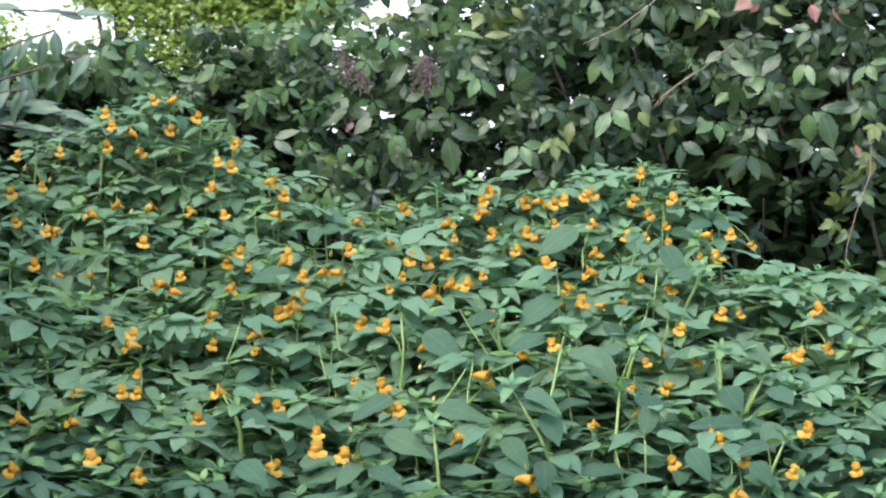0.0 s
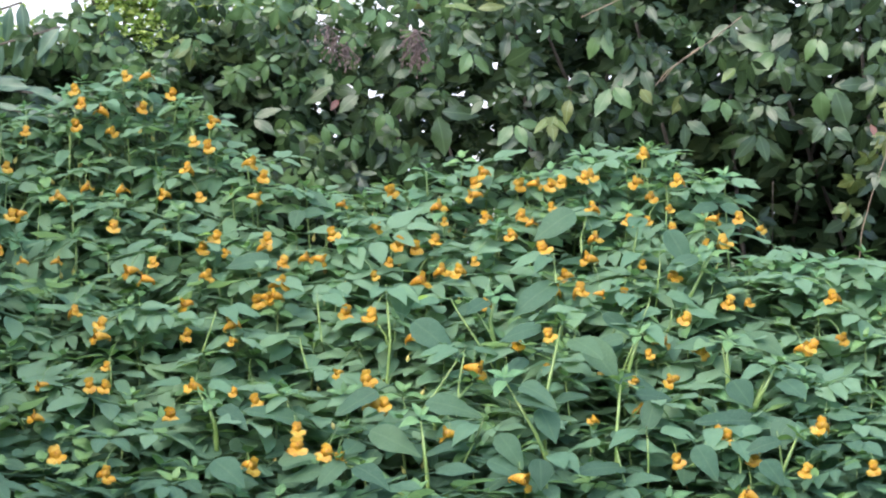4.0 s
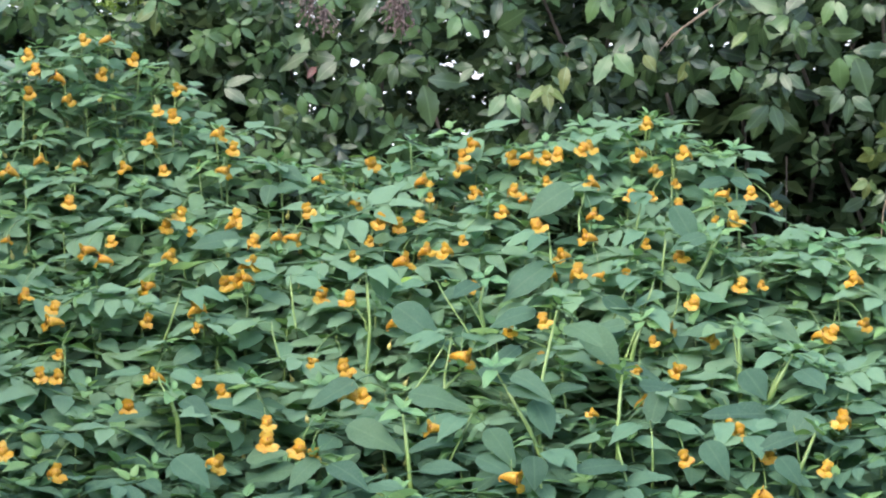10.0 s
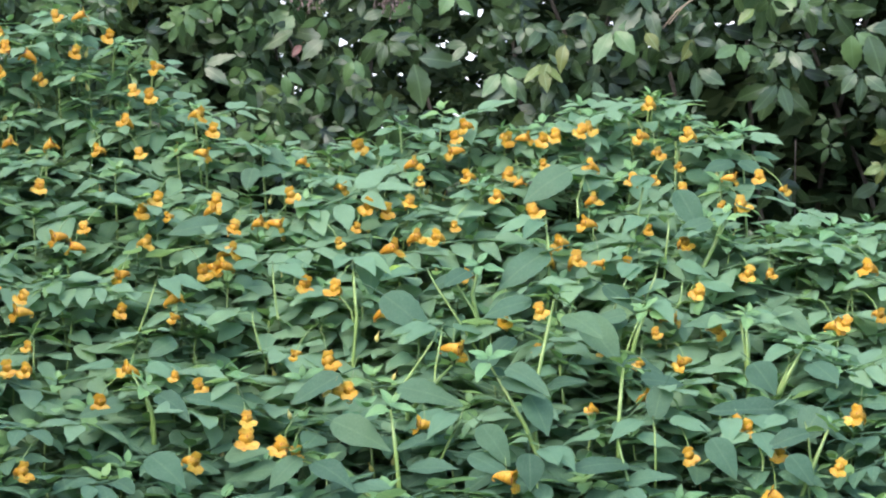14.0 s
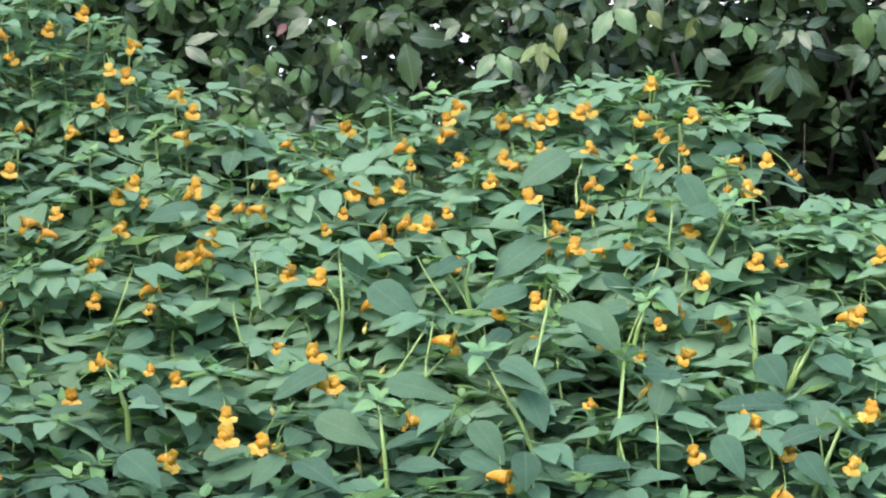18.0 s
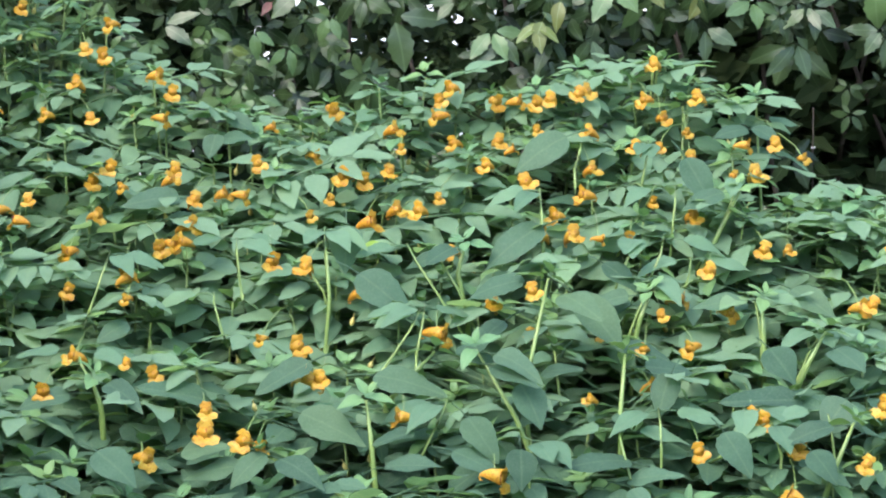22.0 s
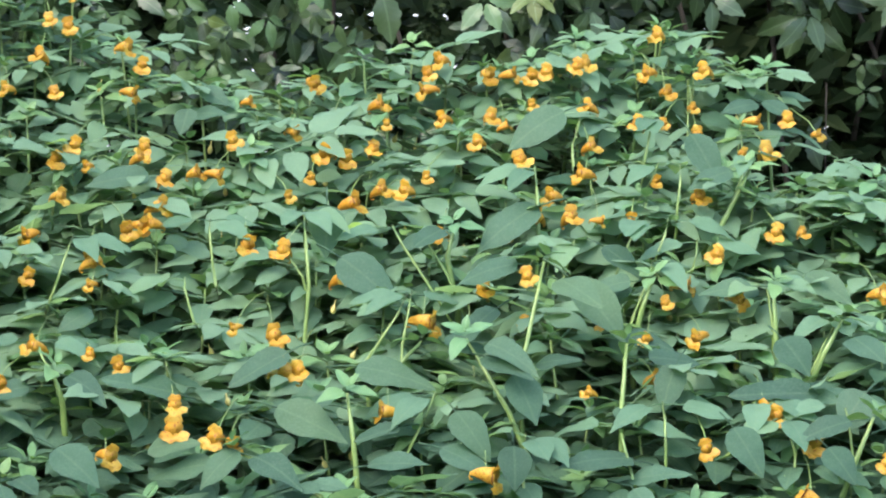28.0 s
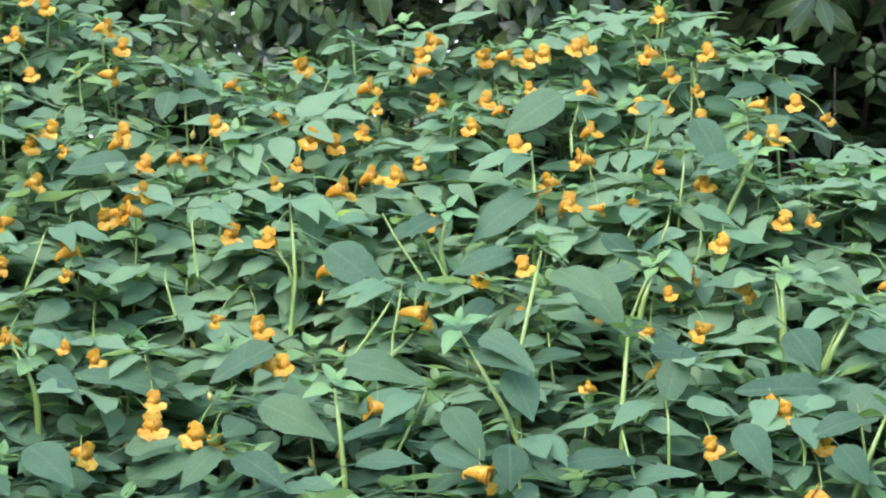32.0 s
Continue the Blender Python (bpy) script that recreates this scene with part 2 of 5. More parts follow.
for k in range(4):
    bits = []
    for i in range(6):
        v, f = blade(0.12, 0.27, 0.32, 1.4, 0.15 + 0.08 * k, 0.25, 3, 0.08, 20 + k + i)
        m = pose(0, 0, 0.07 * i, 0, 14 - 13 * i - 4 * k, 137 * i + 40 * k) @ Matrix.Diagonal((1.45 - 0.17 * i,) * 3 + (1,))
        bits.append((moved(m, v), f))
    TIP_MESHES.append(mesh_of("young_leaves", *join(*bits), WEED_TIP))


SHOOTS, LIT_SHOOTS = [], []
for k in range(8):
    g = random.Random(200 + k)
    bits = [tube([(0, 0, 0), (0.4, 0.03, 0.05), (0.95, 0.0, 0.12)], [0.022, 0.017, 0.009], 4)]
    for i in range(6):
        # leaves stand off the shoot on short stalks, the last ones in a loose whorl at its end
        at = Vector((0.22 + 0.15 * i, 0.0, 0.03 + 0.02 * i))
        v, f = blade(0.20, 0.255, 0.30, 1.45, g.uniform(0.06, 0.28), g.uniform(0.02, 0.22), 4, 0.07, 220 + 7 * k + i, g.uniform(-.09, .09))
        big = g.uniform(0.52, 0.76) * (1.0 if i < 4 else 0.72)
        turn = (72 - 7 * i) * (1 if i % 2 else -1) + g.uniform(-24, 24) if i < 5 else g.uniform(-20, 20)
        m = Matrix.Translation(at) @ pose(0, 0, 0, g.uniform(-14, 14), g.uniform(-10, 14), turn) @ Matrix.Diagonal((big,) * 3 + (1,))
        stem = tube([(0, 0, 0), (0.22, 0, 0)], [0.02, 0.014], 3)
        bits.append((moved(m, v), f))
        bits.append((moved(m, stem[0]), stem[1]))
    v, f = join(*bits)
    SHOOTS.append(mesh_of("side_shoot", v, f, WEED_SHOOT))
    LIT_SHOOTS.append(mesh_of("side_shoot", v, f, WEED_SHOOT_LIT))


def flower_meshes(seed):
    """The open conical sac with its curled spur and dark throat, two broad lower petals, and the hooded upper petal."""
    def fan(rowset):
        v, f = [], []
        for mid, half, sag in rowset:
            for q in (-1, -0.5, 0, 0.5, 1):
                v.append((mid[0] + half[0] * q, mid[1] + half[1] * q + sag * q * q, mid[2] + half[2] * q))
        for i in range(len(rowset) - 1):
            for q in range(4):
                k = i * 5 + q
                f.append((k, k + 1, k + 6, k + 5))
        return v, f
    g0 = random.Random(seed)
    open_up, spread, tail = g0.uniform(0.85, 1.1), g0.uniform(0.9, 1.25), g0.uniform(0.7, 1.15)

    def shake(bit, a):
        v, f = bit
        return [Vector(p) + Vector((g0.uniform(-a, a), g0.uniform(-a, a), g0.uniform(-a, a))) for p in v], f
    v, f = shake(tube([(0, -0.16, 0.0), (0, -0.20, 0.0), (0, -0.38, 0.0), (0, -0.30, 0.0), (0, -0.08, 0.01), (0, 0.20 * tail, 0.0), (0, 0.44 * tail, -0.04), (0, 0.62 * tail, -0.10), (0, 0.66 * tail, -0.20), (0, 0.58 * tail, -0.28), (0, 0.48 * tail, -0.27)],
                      [0.01, 0.17, 0.29 * open_up, 0.30 * open_up, 0.27, 0.21, 0.14, 0.06, 0.036, 0.032, 0.022], 8), 0.012)
    sac = mesh_of("flower", v, f, SAC)
    sac.materials.append(THROAT)
    for poly in list(sac.polygons)[:16]:
        poly.material_index = 1
    out = [sac]
    for g in (-1, 1):
        rowset = [((g * 0.11, -0.36, -0.20), (0.16, 0.0, 0.10 * g), 0.02), ((g * 0.18, -0.44, -0.27), (0.25, 0.04, 0.10 * g), 0.04), ((g * 0.22, -0.49, -0.36), (0.28, 0.03, 0.06 * g), -0.04),
                  ((g * 0.24, -0.51, -0.45), (0.26, -0.04, 0.08 * g), 0.05), ((g * 0.25, -0.50, -0.54), (0.17, -0.03, 0.05 * g), -0.04)]
        out.append(mesh_of("petal", *shake(fan([((m[0] * spread * 0.8, m[1], m[2]), (h[0] * 1.05, h[1], h[2]), q) for m, h, q in rowset]), 0.05), PETAL))
    rowset = [((0, -0.37, 0.17), (0.30, 0.0, 0.0), 0.06), ((0, -0.40, 0.28), (0.31, 0.0, 0.0), 0.04), ((0, -0.42, 0.38), (0.25, 0.0, 0.03), 0.0), ((0, -0.41, 0.46), (0.12, 0.0, -0.03), 0.0)]
    out.append(mesh_of("upper_petal", *shake(fan(rowset), 0.025), PETAL))
    return out


FLOWERS = [flower_meshes(k) for k in range(8)]
BUD_MESH = mesh_of("bud", *tube([(0, 0, 0.9), (0, 0, 0.5), (0, 0.02, 0.3), (0, 0, 0.0), (0, -0.02, -0.3), (0, 0, -0.45)], [0.05, 0.04, 0.16, 0.28, 0.2, 0.03], 6), BUD)
OUT = Vector((0.0, -0.985, 0.17))
BANK, BLOSSOMS = [], []


def jewelweed(x, y, top, size, flowers=(), thin=False):
    """Notes one plant of the bank: where its tip is, its leaf size, its flowers from the tip (right, back, up, turn, size), and whether it is a slender leader."""
    BANK.append((x, y, top, size, flowers, thin))
    BLOSSOMS.extend(Vector((x + f[0], y + f[1], top + f[2])) for f in flowers)


BIG, STALKS = [], []


def big_leaf(x, y, z, dx, dy, dz, wide, young=0):
    """Notes a large single leaf: its base, the way to its tip, half width over length."""
    BIG.append((Vector((x, y, z)), Vector((dx, dy, dz)), wide, young))


def stalk(*points):
    """Notes a pale side stalk that shows between the leaves."""
    STALKS.append([Vector(p) for p in points])


BARE = []


def bare_stalk(radius, *points):
    """Notes a pale stem that shows between the leaves, with no leaves at its end."""
    BARE.append((radius, [Vector(p) for p in points]))


# dark slots that open into the bank between the plants: place and half width
SLOTS = [(Vector((0.066, -0.05, 0.997)), 0.030), (Vector((-0.160, 0.10, 0.937)), 0.024), (Vector((-0.196, 0.05, 0.955)), 0.020),
         (Vector((0.219, -0.360, 0.752)), 0.026), (Vector((0.192, -0.470, 0.681)), 0.020), (Vector((-0.037, -0.470, 0.692)), 0.018)]


def in_slot(p, r):
    for q, w in SLOTS:
        d = p - q
        a = d.dot(OUT)
        if -0.12 < a < 0.25 and (d - a * OUT).length < w + 0.4 * r:
            return True
    return False


def hides_blossom(p, r):
    if in_slot(p, r):
        return True
    for q in BLOSSOMS:
        d = p - q
        a = d.dot(OUT)
        if -0.01 < a < 0.10 and (d - a * OUT).length < r:
            return True
    return False


def grow(x, y, top, size, flowers, thin):
    r = random.Random(int(x * 1000) * 7 + int(y * 1000) * 13)
    lean = Vector((r.uniform(-0.12, 0.12), r.uniform(-0.05, 0.14), 0))
    base = Vector((x, y, 0)) + lean
    words = "jewelweed plant with blue-green toothed leaves" + (" and hanging orange flowers" if flowers else ", without open flowers")
    plant = thing("jewelweed", base, words, "plant", "jewelweed plants of the bank")
    tip = Vector((-lean.x, -lean.y, top))

    def along(s):
        return Vector((tip.x * s + 0.03 * (1 - s) * math.sin(5 * s + x * 9), tip.y * s + 0.02 * (1 - s) * math.sin(4 * s), tip.z * s))
    pts = [along(i / 9) for i in range(10)]
    part("stem", mesh_of("stem", *tube(pts, [0.0050 - 0.00042 * i for i in range(10)], 6), WEED_STEM), plant)
    turn = r.uniform(0, 6.28)
    if thin:
        # a leader above the rest: whorls of spreading leaves with bare stem between them
        for down, count, big in ((0.004, 5, 0.62), (0.026, 5, 0.88), (0.062, 4, 1.0)):
            for i in range(count):
                turn += 6.28 / count + r.uniform(-0.3, 0.3)
                nor = Vector((r.gauss(0, 0.2), -0.30 + r.gauss(0, 0.22), 1.0))
                way = Vector((math.cos(turn), math.sin(turn), 0.25 - 0.3 * big + r.uniform(-0.12, 0.12)))
                if hides_blossom(base + along(1 - down / top) + way * 0.03, 0.012):
                    continue
                part("leaf", r.choice(LIT_LEAVES), plant, frame_of(along(1 - down / top), way, nor, 0.049 * size * big * r.uniform(0.85, 1.15)))
    n = 3 if y < -0.6 else 0 if thin else 9 if y < -0.42 else 10
    for i in range(n):
        down = 0.006 + 0.20 * (i / n) ** 1.2
        at = along(max(0.05, 1 - down / top))
        grown = min(1.0, 0.58 + 0.07 * i)
        L = (0.076 if y < 0.05 else 0.066) * size * grown * r.uniform(0.8, 1.2)
        for tries in range(3):
            turn += 2.4
            nor = Vector((r.gauss(0, 0.18), -0.27 + r.gauss(0, 0.18), 1.0)).normalized()
            way = Vector((math.cos(turn), math.sin(turn), 0))
            way = (way - way.dot(nor) * nor).normalized()
            way.z -= r.uniform(0.0, 0.3)
            if not hides_blossom(base + at + way * L * 0.95, 0.009 + 0.13 * L):
                # the lit copy on the upper bank, the darker one low in front
                part("leaf", r.choice(LIT_LEAVES if y > -0.34 else LEAF_MESHES), plant, frame_of(at, way, nor, L))
                break
    for at, way, wide, young in [b for b in BIG if home(b[0]) == (x, y)]:
        L = way.length
        nor = Vector((r.gauss(0, 0.15), -0.40 + r.gauss(0, 0.14), 0.86))
        m = frame_of(at - base - way * 0.4, way + Vector((0, -0.2 * L, 0)), nor, L)
        part("leaf", YELLOWED if young else LEAF_MESHES[r.choice((0, 1, 2))], plant, m @ Matrix.Diagonal((1.0, wide / 0.26, 1.0, 1)), "fresh yellow-green leaf" if young else "large smooth blue-green leaf")
    for pts in [q for q in STALKS if home(q[0]) == (x, y)]:
        way = [Vector((pts[0].x, pts[0].y, pts[0].z)) - Vector((0, -0.05, 0.12)), *pts]
        part("stalk", mesh_of("stalk", *tube([p - base for p in way], [0.0034, 0.0032, 0.0026, 0.0014], 6), WEED_STEM), plant, None, "pale yellow-green side stalk")
        end = pts[-1] - base
        part("young_leaves", r.choice(TIP_MESHES), plant, Matrix.Translation(end) @ pose(0, 0, 0, 25, r.uniform(-15, 15), r.uniform(0, 360)) @ Matrix.Diagonal((0.021 * size,) * 3 + (1,)))
        for k in range(2):
            w = r.uniform(0, 6.28)
            part("leaf", r.choice(LEAF_MESHES), plant, frame_of(end - Vector((0, 0, 0.012 * k)), (math.cos(w), math.sin(w), -0.1), (0, -0.5, 1), 0.055 * size))
    for radius, pts in [q for q in BARE if home(q[1][1]) == (x, y)]:
        low, high = pts[0] * 2 - pts[1], pts[-1] * 1.5 - pts[-2] * 0.5
        way = [low + Vector((0, 0.03, 0)), *pts, high + Vector((0, 0.03, 0))]
        part("stalk", mesh_of("stalk", *tube([p - base for p in way], [radius * k for k in (0.9, 0.85, 0.8, 0.7, 0.5)], 6), WEED_STEM), plant, None, "pale yellow-green bare stalk")
        for k in range(3):
            w = r.uniform(0, 6.28)
            part("leaf", r.choice(LIT_LEAVES), plant, frame_of(way[-1] - base, (math.cos(w), math.sin(w), -0.1), (0, -0.3, 1), 0.048 * size))
    for i in range(1 if thin else 3 if y < -0.6 else 5 if y < -0.3 else 7 if y < 0.05 else 9):
        down = 0.010 + 0.16 * (i / 6)
        at = along(max(0.05, 1 - down / top))
        for tries in range(3):
            turn += 2.2
            way = Vector((math.cos(turn), math.sin(turn), r.uniform(-0.05, 0.3)))
            L = (0.080 if y < -0.3 else 0.090 if y < 0.05 else 0.076) * size * r.uniform(0.8, 1.15)
            if not hides_blossom(base + at + way * L * 0.75, 0.020):
                # shoots too: brighter light on the upper bank is in the colour
                part("side_shoot", r.choice(SHOOTS if y < -0.34 else LIT_SHOOTS), plant, frame_of(at, way, (r.gauss(0, 0.16), -0.25 + r.gauss(0, 0.16), 1.0), L))
                break
    part("young_leaves", r.choice(TIP_MESHES), plant, Matrix.Translation(tip) @ pose(0, 0, 0, r.uniform(5, 25), r.uniform(-15, 15), r.uniform(0, 360)) @ Matrix.Diagonal((0.025 * size,) * 3 + (1,)))
    for dx, dy, dz, yaw, k in flowers:
        at = Vector((dx, dy, dz)) + tip
        L = 0.0212 * k * r.uniform(0.92, 1.08) * (0.45 + 0.55 * size)
        m = Matrix.Translation(at) @ pose(0, 0, 0, r.uniform(-34, 10), r.uniform(-22, 22), yaw * 0.6 + r.uniform(-25, 25)) @ Matrix.Diagonal((L, L, L, 1))
        bloom = r.choice(FLOWERS)
        fl = part("flower", bloom[0], plant, m, "orange funnel-shaped flower with a curled spur")
        for nm, me in zip(("petal", "petal", "upper_petal"), bloom[1:]):
            part(nm, me, fl)
        root = along(max(0.1, min(1.0, (at.z + 0.012) / top)))
        top_of = at + Vector((0, 0, 0.18 * L))
        bow = (root + top_of) / 2 + Vector((0, 0, 0.010))
        part("flower_stalk", mesh_of("flower_stalk", *tube([root, root.lerp(bow, 0.6), bow, bow.lerp(top_of, 0.7) + Vector((0, 0, 0.004)), top_of], [0.0009, 0.0007, 0.0006, 0.0006, 0.0007], 4), WEED_STEM), plant)
    for i in range(r.choice((0, 1, 1, 2))):
        at = along(1 - r.uniform(0.03, 0.12) / top) + Vector((r.uniform(-0.03, 0.03), r.uniform(-0.05, -0.01), 0.0))
        part("bud", BUD_MESH, plant, Matrix.Translation(at) @ pose(0, 0, 0, r.uniform(-30, 30), r.uniform(-30, 30)) @ Matrix.Diagonal((0.011, 0.011, 0.011, 1)), "pale yellow flower bud")


def home(p):
    """The plant of the bank that grows nearest to a point."""
    return min(((b[0] - p.x) ** 2 + (b[1] - p.y) ** 2 + 0.5 * (b[2] - p.z) ** 2, b[0], b[1]) for b in BANK)[1:]


# first rows lie below the view, added to keep low light off the bank
jewelweed(0.578, -1.404, 0.751, 1.07)
jewelweed(0.228, -1.400, 0.761, 1.13)
jewelweed(-0.085, -1.368, 0.781, 1.10)
jewelweed(-0.428, -1.417, 0.751, 1.17)
jewelweed(-0.785, -1.407, 0.787, 1.11)
jewelweed(0.631, -1.121, 0.750, 1.07)
jewelweed(0.343, -1.140, 0.714, 1.18)
jewelweed(0.082, -1.149, 0.744, 1.18)
jewelweed(-0.238, -1.140, 0.721, 1.15)
jewelweed(-0.515, -1.154, 0.739, 1.06)
jewelweed(-0.784, -1.179, 0.728, 1.18)
jewelweed(0.659, -0.949, 0.709, 1.14)
jewelweed(0.422, -0.920, 0.677, 1.08)
jewelweed(0.173, -0.973, 0.702, 1.12)
jewelweed(-0.085, -0.966, 0.712, 1.09)
jewelweed(-0.307, -0.978, 0.686, 1.12)
jewelweed(-0.545, -0.983, 0.701, 1.19)
jewelweed(-0.775, -0.957, 0.688, 1.18)
jewelweed(0.668, -0.755, 0.648, 1.13)
jewelweed(0.478, -0.771, 0.666, 1.08)
jewelweed(0.206, -0.819, 0.647, 1.14)
jewelweed(-0.024, -0.820, 0.667, 1.19)
jewelweed(-0.251, -0.772, 0.659, 1.07)
jewelweed(-0.464, -0.800, 0.672, 1.17)
jewelweed(-0.662, -0.787, 0.671, 1.15)
jewelweed(0.794, -0.619, 0.643, 1.18)
jewelweed(0.685, -0.644, 0.631, 1.05)
jewelweed(0.612, -0.608, 0.643, 1.08)
jewelweed(0.466, -0.622, 0.631, 1.07)
jewelweed(0.347, -0.662, 0.615, 1.11)
jewelweed(0.240, -0.653, 0.619, 1.11)
jewelweed(0.131, -0.609, 0.655, 1.08)
jewelweed(0.060, -0.623, 0.649, 1.14)
jewelweed(-0.035, -0.619, 0.640, 1.18)
jewelweed(-0.141, -0.642, 0.636, 1.05)
jewelweed(-0.250, -0.671, 0.633, 1.12)
jewelweed(-0.351, -0.668, 0.617, 1.05)
jewelweed(-0.481, -0.625, 0.617, 1.09)
jewelweed(-0.570, -0.650, 0.639, 1.16)
jewelweed(-0.676, -0.640, 0.632, 1.10)
jewelweed(-0.810, -0.679, 0.641, 1.14)
jewelweed(-0.558, -0.573, 0.629, 1.12)
jewelweed(0.295, -0.562, 0.629, 1.21)
jewelweed(0.530, -0.561, 0.626, 1.15)
jewelweed(0.011, -0.559, 0.627, 1.07)
jewelweed(0.487, -0.557, 0.628, 1.14)
jewelweed(-0.642, -0.557, 0.632, 1.10)
jewelweed(-0.488, -0.556, 0.626, 1.18)
jewelweed(-0.126, -0.555, 0.637, 1.07)
jewelweed(0.616, -0.551, 0.632, 1.11)
jewelweed(-0.332, -0.542, 0.631, 1.08)
jewelweed(-0.259, -0.541, 0.648, 1.15)
jewelweed(0.249, -0.541, 0.648, 1.24)
jewelweed(-0.205, -0.533, 0.642, 1.16)
jewelweed(-0.448, -0.532, 0.635, 1.13)
jewelweed(-0.076, -0.527, 0.642, 1.23)
jewelweed(0.183, -0.521, 0.643, 1.07)
jewelweed(0.381, -0.521, 0.641, 1.12)
jewelweed(0.538, -0.521, 0.657, 1.21)
jewelweed(0.107, -0.518, 0.642, 1.06)
jewelweed(0.613, -0.513, 0.662, 1.19)
jewelweed(0.272, -0.509, 0.658, 1.12)
jewelweed(-0.260, -0.509, 0.666, 1.05)
jewelweed(-0.631, -0.505, 0.654, 1.10)
jewelweed(-0.018, -0.504, 0.669, 1.13)
jewelweed(-0.537, -0.502, 0.653, 1.13)
jewelweed(0.402, -0.499, 0.665, 1.14)
jewelweed(0.314, -0.495, 0.657, 1.06)
jewelweed(-0.201, -0.491, 0.660, 1.09)
jewelweed(-0.113, -0.485, 0.670, 1.22)
jewelweed(0.124, -0.484, 0.678, 1.12)
jewelweed(-0.456, -0.481, 0.670, 1.13)
jewelweed(0.461, -0.479, 0.677, 1.05)
jewelweed(0.033, -0.477, 0.663, 1.10)
jewelweed(-0.343, -0.468, 0.675, 1.21)
jewelweed(0.210, -0.467, 0.676, 1.16)
jewelweed(-0.408, -0.462, 0.670, 1.13)
jewelweed(-0.321, -0.449, 0.691, 1.03)
jewelweed(0.499, -0.447, 0.694, 1.09, [(-0.007, -0.064, 0.011, 12, 1.00)])
jewelweed(-0.361, -0.441, 0.692, 1.13)
jewelweed(-0.463, -0.439, 0.695, 1.18)
jewelweed(-0.645, -0.439, 0.689, 1.14)
jewelweed(0.372, -0.435, 0.701, 1.12)
jewelweed(0.214, -0.434, 0.686, 1.03)
jewelweed(-0.091, -0.430, 0.688, 1.03)
jewelweed(-0.152, -0.430, 0.688, 1.16)
jewelweed(0.622, -0.428, 0.688, 1.09)
jewelweed(-0.519, -0.426, 0.692, 1.17)
jewelweed(-0.601, -0.417, 0.704, 1.15, [(-0.002, -0.089, 0.004, -68, 1.00)])
jewelweed(0.421, -0.417, 0.707, 1.17, [(-0.004, -0.144, -0.025, -150, 1.00)])
jewelweed(0.115, -0.413, 0.710, 1.14, [(0.001, -0.115, -0.012, 150, 1.20)])
jewelweed(0.569, -0.409, 0.700, 1.17)
jewelweed(-0.010, -0.407, 0.703, 1.03)
jewelweed(0.053, -0.407, 0.708, 1.14)
jewelweed(0.265, -0.398, 0.710, 1.08)
jewelweed(-0.249, -0.398, 0.700, 1.18, [(0.008, -0.100, 0.011, 45, 1.00)])
jewelweed(-0.484, -0.374, 0.725, 1.06, [(-0.012, -0.107, -0.006, -1, 1.20)])
jewelweed(0.217, -0.374, 0.724, 1.04, [(0.001, -0.035, 0.030, -52, 0.72)])
jewelweed(0.521, -0.368, 0.727, 1.10)
jewelweed(-0.114, -0.368, 0.727, 1.01, [(-0.010, -0.113, -0.007, 10, 1.00)])
jewelweed(0.576, -0.362, 0.728, 1.01, [(0.007, -0.141, -0.019, -24, 1.00)])
jewelweed(-0.295, -0.360, 0.726, 1.05)
jewelweed(-0.044, -0.359, 0.738, 1.13)
jewelweed(0.315, -0.359, 0.733, 1.13, [(0.009, -0.130, -0.017, 6, 1.00)])
jewelweed(0.007, -0.358, 0.729, 1.02)
jewelweed(-0.659, -0.356, 0.737, 0.98)
jewelweed(-0.418, -0.356, 0.727, 1.13, [(-0.014, -0.162, -0.025, 85, 1.00)])
jewelweed(0.367, -0.353, 0.741, 1.00, [(0.027, -0.087, -0.003, -21, 1.00)])
jewelweed(0.667, -0.350, 0.729, 1.02)
jewelweed(0.422, -0.342, 0.741, 1.13, [(0.006, -0.135, -0.020, 15, 1.20)])
jewelweed(0.147, -0.339, 0.745, 1.00)
jewelweed(-0.218, -0.336, 0.734, 1.05, [(0.039, -0.125, -0.005, -6, 1.20)])
jewelweed(0.078, -0.334, 0.739, 1.02)
jewelweed(-0.371, -0.333, 0.734, 1.10)
jewelweed(-0.557, -0.320, 0.742, 1.03)
jewelweed(0.329, -0.309, 0.762, 1.08)
jewelweed(0.161, -0.297, 0.764, 0.98)
jewelweed(0.254, -0.296, 0.769, 1.03, [(0.024, -0.093, -0.005, 99, 1.00)])
jewelweed(-0.118, -0.294, 0.764, 0.97, [(-0.019, -0.179, -0.041, -15, 1.20)])
jewelweed(-0.409, -0.290, 0.759, 0.97)
jewelweed(-0.677, -0.290, 0.765, 1.06)
jewelweed(0.106, -0.289, 0.763, 1.01)
jewelweed(0.437, -0.288, 0.763, 1.01)
jewelweed(-0.039, -0.286, 0.764, 1.03, [(-0.035, -0.091, 0.006, -147, 1.20)])
jewelweed(0.382, -0.280, 0.771, 0.98, [(0.000, -0.153, -0.029, -82, 1.00)])
jewelweed(0.603, -0.279, 0.765, 1.04)
jewelweed(0.019, -0.276, 0.767, 0.99, [(0.005, -0.161, -0.026, -101, 1.00)])
jewelweed(-0.280, -0.275, 0.770, 0.97, [(0.014, -0.077, 0.012, -29, 0.72)])
jewelweed(-0.199, -0.274, 0.766, 1.03, [(0.018, -0.155, -0.021, -2, 1.00)])
jewelweed(-0.324, -0.273, 0.768, 1.07, [(-0.026, -0.118, -0.006, -7, 1.00)])
jewelweed(-0.462, -0.271, 0.764, 1.02)
